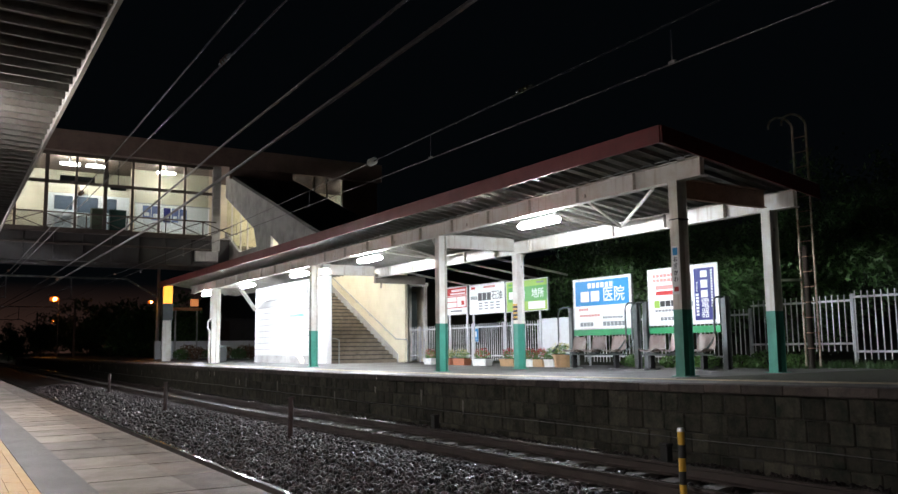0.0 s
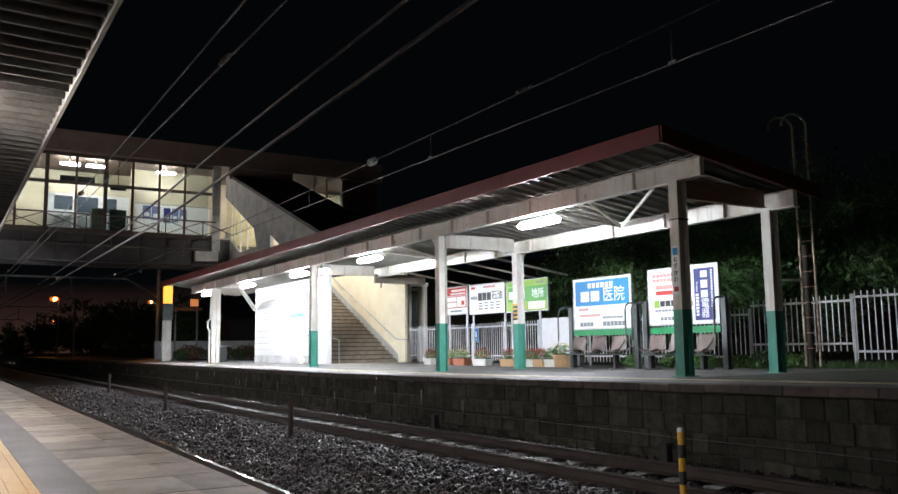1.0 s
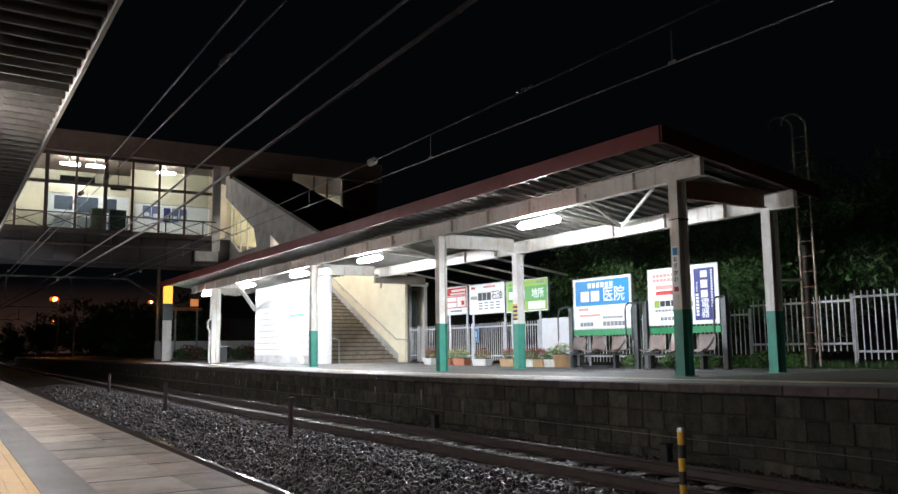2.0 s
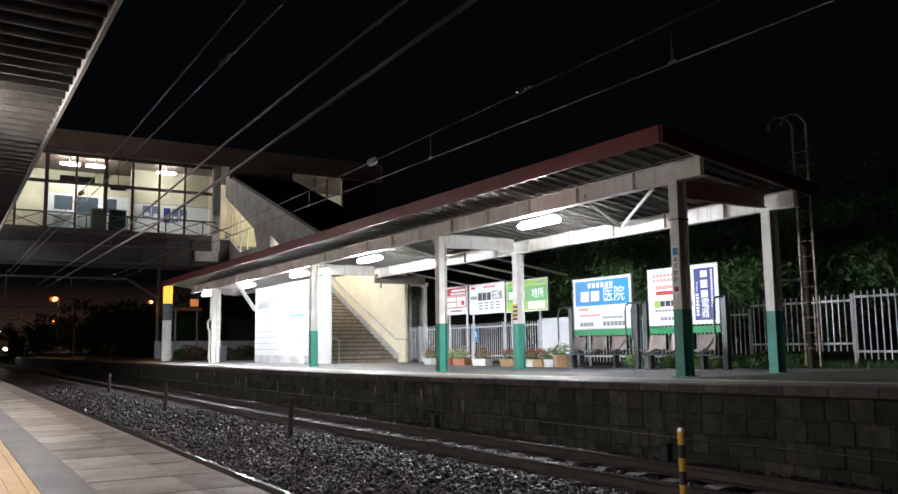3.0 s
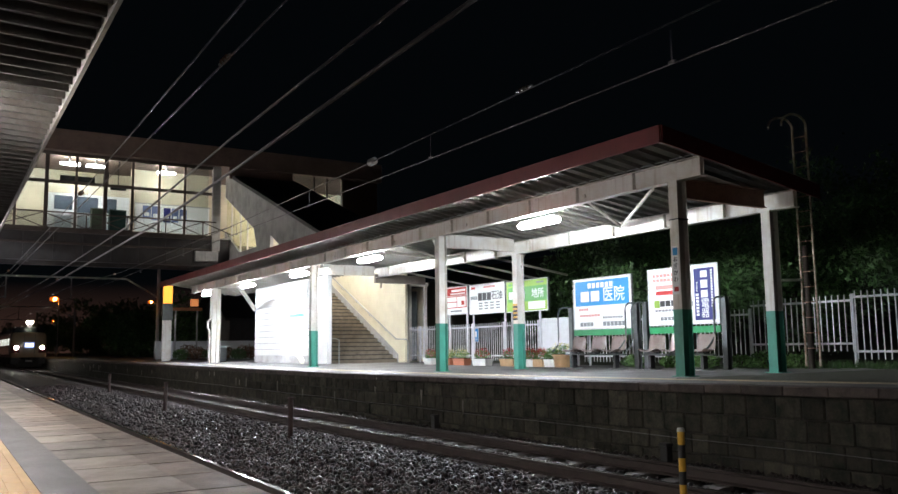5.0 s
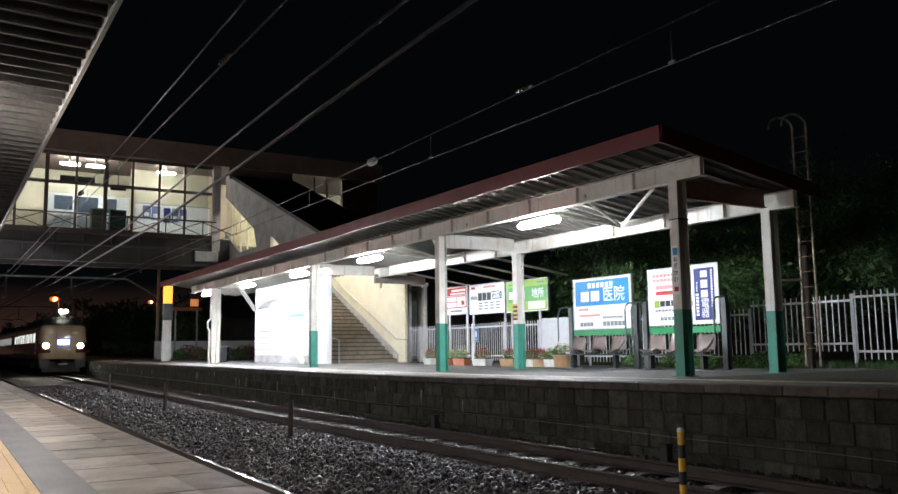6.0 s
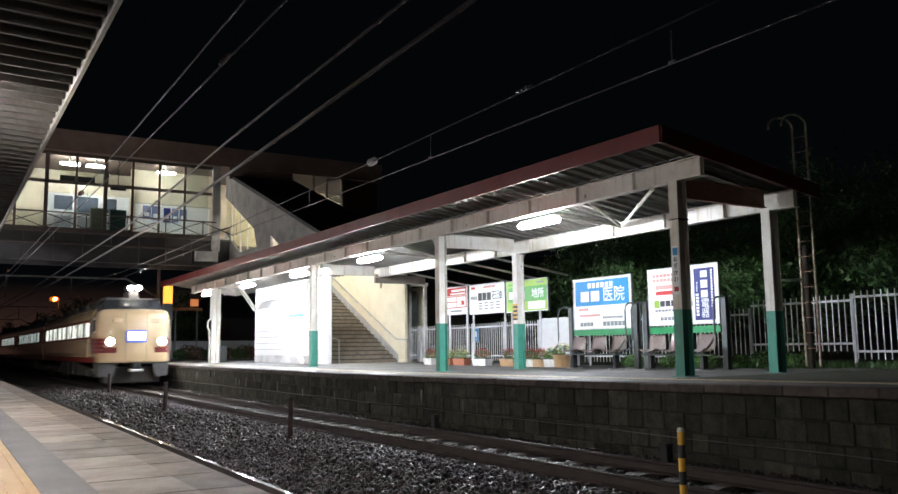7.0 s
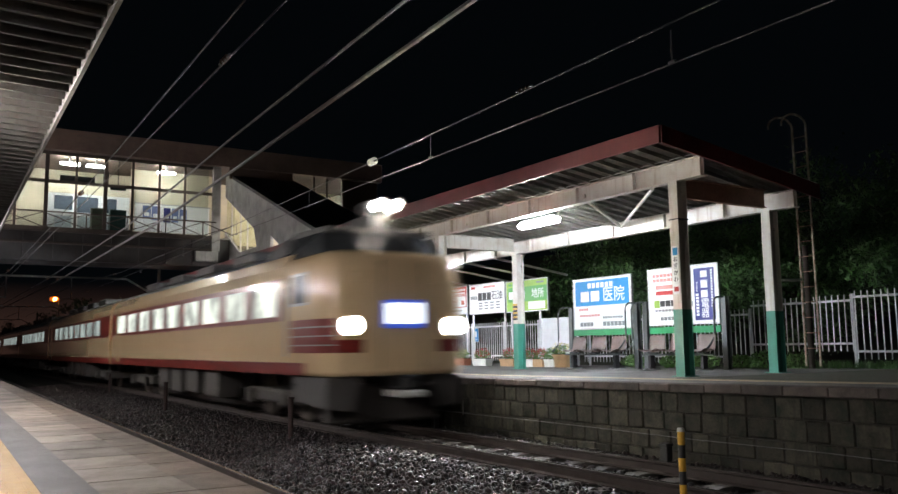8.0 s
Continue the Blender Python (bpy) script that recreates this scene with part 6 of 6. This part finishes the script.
def nose(t):
    """The tall blunt cab front with a low dark windscreen under a raised roof."""
    bm = bmesh.new()
    rings = []
    for z, inset in ((0.97, 0.03), (1.06, 0.0), (1.6, 0.0), (2.3, 0.0), (2.85, 0.012), (3.0, 0.04), (3.10, 0.09), (3.17, 0.17), (3.20, 0.28)):
        rings.append([bm.verts.new((x, y, z)) for x, y in plan_at(inset)])
    n = len(rings[0])
    for a, b in zip(rings, rings[1:]):
        for i in range(n - 1):
            bm.faces.new((a[i], a[i + 1], b[i + 1], b[i]))
    bm.faces.new(rings[-1])
    bm.faces.new(rings[0][::-1])
    bmesh.ops.recalc_face_normals(bm, faces=bm.faces[:])
    part("nose", bm, M["cream_body"], t, "cream blunt cab front", smooth=True)
    # cab roof and windscreen
    bm = bmesh.new()
    lo = [bm.verts.new(v) for v in ((-1.24, 0.50, 3.12), (-0.7, 0.26, 3.12), (0.7, 0.26, 3.12), (1.24, 0.50, 3.12), (1.38, 2.7, 3.05), (-1.38, 2.7, 3.05))]
    hi = [bm.verts.new(v) for v in ((-1.10, 1.00, 3.60), (-0.6, 0.80, 3.60), (0.6, 0.80, 3.60), (1.10, 1.00, 3.60), (1.12, 2.3, 3.60), (-1.12, 2.3, 3.60))]
    for i in range(6):
        k = (i + 1) % 6
        bm.faces.new((lo[i], lo[k], hi[k], hi[i]))
    bm.faces.new(hi)
    bm.faces.new(lo[::-1])
    bmesh.ops.recalc_face_normals(bm, faces=bm.faces[:])
    part("windscreen", bm, M["train_glass"], t, "dark wrapped cab windscreen")
    bm = bmesh.new()
    prism(bm, [(0.75, 3.602), (0.85, 3.70), (2.3, 3.73), (3.5, 3.50), (3.5, 3.46), (2.4, 3.602)], "x", -1.08, 1.08)
    part("cab_roof", bm, M["train_roof"], t)
    for s in (-1, 1):
        part("cab_shoulder", pl([(2.2, 3.1), (2.4, 3.605), (3.4, 3.40), (3.4, 3.1)], "x", s * 1.05, s * 1.26), M["train_roof"], t)
    for x in (-0.58, 0.58):
        bm = bmesh.new()
        beam(bm, (x * 1.02, 0.26, 3.14), (x * 0.9, 0.80, 3.605), 0.06, 0.04)
        part("windscreen_pillar", bm, M["train_roof"], t)
    for x in (-0.5, 0.45):
        bm = bmesh.new()
        rod(bm, (x, 0.25, 3.15), (x + 0.3, 0.50, 3.38), 0.012, 6)
        part("wiper", bm, M["black"], t)
    hl = part("roof_headlight", bx(-0.34, 0.34, 0.66, 1.1, 3.98, 4.24, bevel=0.08), M["train_roof"], t)
    for s in (-1, 1):
        bm = bmesh.new()
        rod(bm, (s * 0.16, 0.625, 4.11), (s * 0.16, 0.655, 4.11), 0.105, 20)
        part("lens", bm, M["head_lamp"], hl, "glowing headlight lens")
        bm = bmesh.new()
        ring(bm, (s * 0.16, 4.11), 0.52, 0.66, 0.109, 0.125)
        part("rim", bm, M["train_roof"], hl)
    part("headlight_mount", bx(-0.2, 0.2, 0.8, 1.9, 3.62, 3.985, bevel=0.03), M["train_roof"], t)
    for s in (-1, 1):
        bm = bmesh.new()
        rod(bm, (s * 1.03, -0.06, 1.84), (s * 1.03, 0.3, 1.84), 0.20, 24)
        h_ = part("headlight", bm, M["cream_body"], t)
        bm = bmesh.new()
        rod(bm, (s * 1.03, -0.085, 1.84), (s * 1.03, -0.061, 1.84), 0.15, 24)
        part("lens", bm, M["head_lamp"], h_, "glowing headlight lens")
        bm = bmesh.new()
        ring(bm, (s * 1.03, 1.84), -0.17, -0.0605, 0.154, 0.18)
        part("rim", bm, M["galv"], h_)
        side = [(s * x, y) for x, y in PLAN[:6]]
        side.insert(1, (s * 1.45, 1.6))
        low = [(s * x, y) for x, y in PLAN[1:8]]
        bm = bmesh.new()
        wrap(bm, side[1:], 1.38, 1.97, 0.004)
        part("side_flash", bm, M["red_body"], t, "maroon flash round the cab corner")
        bm = bmesh.new()
        wrap(bm, low, 1.375, 1.60, 0.006)
        part("side_flash", bm, M["red_body"], t, "maroon flash round the cab corner")
        for z in (1.50, 1.66, 1.82):
            bm = bmesh.new()
            wrap(bm, side[1:], z, z + 0.022, 0.012)
            part("chrome_strip", bm, M["galv"], t)
        a, b = sorted((s * 1.4525, s * 1.4565))
        part("sill_stripe", bx(a, b, 0.9, 4.65, 0.975, 1.20), M["red_body"], t, "maroon lower stripe")
        w = part("cab_side_window", bx(*sorted((s * 1.452, s * 1.458)), 0.85, 1.55, 2.28, 2.78, bevel=0.002), M["train_glass"], t)
        part("window_frame", bx(*sorted((s * 1.4505, s * 1.4518)), 0.80, 1.60, 2.23, 2.83), M["galv"], t)
        part("grab_rail", bx(*sorted((s * 1.455, s * 1.49)), 1.78, 1.81, 1.3, 2.6), M["galv"], t)
    # lines of the centre door on the face
    for x in (-0.42, 0.42):
        part("door_seam", bx(x - 0.006, x + 0.006, -0.098, -0.02, 1.1, 3.0), M["underfloor"], t)
    for x in (-0.75, 0.75):
        part("face_grille", bx(x - 0.16, x + 0.16, -0.075, 0.0, 2.62, 2.80, bevel=0.01), M["cream_body"], t)
    sg = part("destination_sign", bx(-0.40, 0.40, -0.19, -0.105, 1.80, 2.30, bevel=0.03), M["sign_blue"], t, "lit blue and white train name sign")
    part("sign_face", bx(-0.35, 0.35, -0.196, -0.191, 1.88, 2.24), M["sign_white"], sg)
    for s in (-1, 1):
        bm = bmesh.new()
        prism(bm, [(s * 1.38, 0.95), (s * 1.36, 0.42), (s * 0.85, 0.36), (s * 0.70, 0.95)], "y", 0.12, 0.20)
        prism(bm, [(0.2005, 0.95), (0.2005, 0.42), (1.5, 0.50), (1.7, 0.95)], "x", *sorted((s * 1.33, s * 1.37)))
        part("skirt", bm, M["skirt_grey"], t, "grey corner skirt")
    part("snow_plough", bx(-1.15, 1.15, 0.6, 0.9, 0.12, 0.8, bevel=0.04), M["underfloor"], t)
    part("coupler", bx(-0.17, 0.17, -0.42, 0.6, 0.72, 0.98, bevel=0.05), M["black"], t)
    # White colour carries the light that falls on the cover.
    part("coupler_cover", bx(-0.26, 0.26, -0.46, 0.1, 0.60, 0.719, bevel=0.03), M["white_pot"], t, "coupler cover coloured pale for the light on it")


M["skirt_grey"] = material("grimy_grey_skirt_paint", (0.085, 0.08, 0.076), 0.5, vary=0.2, scale=3, second=(0.05, 0.042, 0.038), local=True)
M["sign_blue"] = glow("lit_blue_sign", (0.08, 0.16, 0.8), 0.45)
M["sign_white"] = glow("lit_white_sign", (0.85, 0.92, 1.0), 2.2)
lead, lead_wheels = coach(True)
nose(lead)
cars = [lead]
second, second_wheels = coach(False)
cars.append(second)
for i in range(4):
    cars.append(copy_thing(second, pose(0, 0, 0)))

SPEED = 23.3


def motions():
    """The train runs in at a steady speed along the far track."""
    for i, c in enumerate(cars):
        rows = []
        for k in range(9):
            t = float(k)
            y = 13.25 + SPEED * (8.0 - t) + i * CAR
            rows.append((t, pose(FAR_C, y, RAIL_Z + track_rise(y + 3.0))))
        walk(c, rows)


motions()
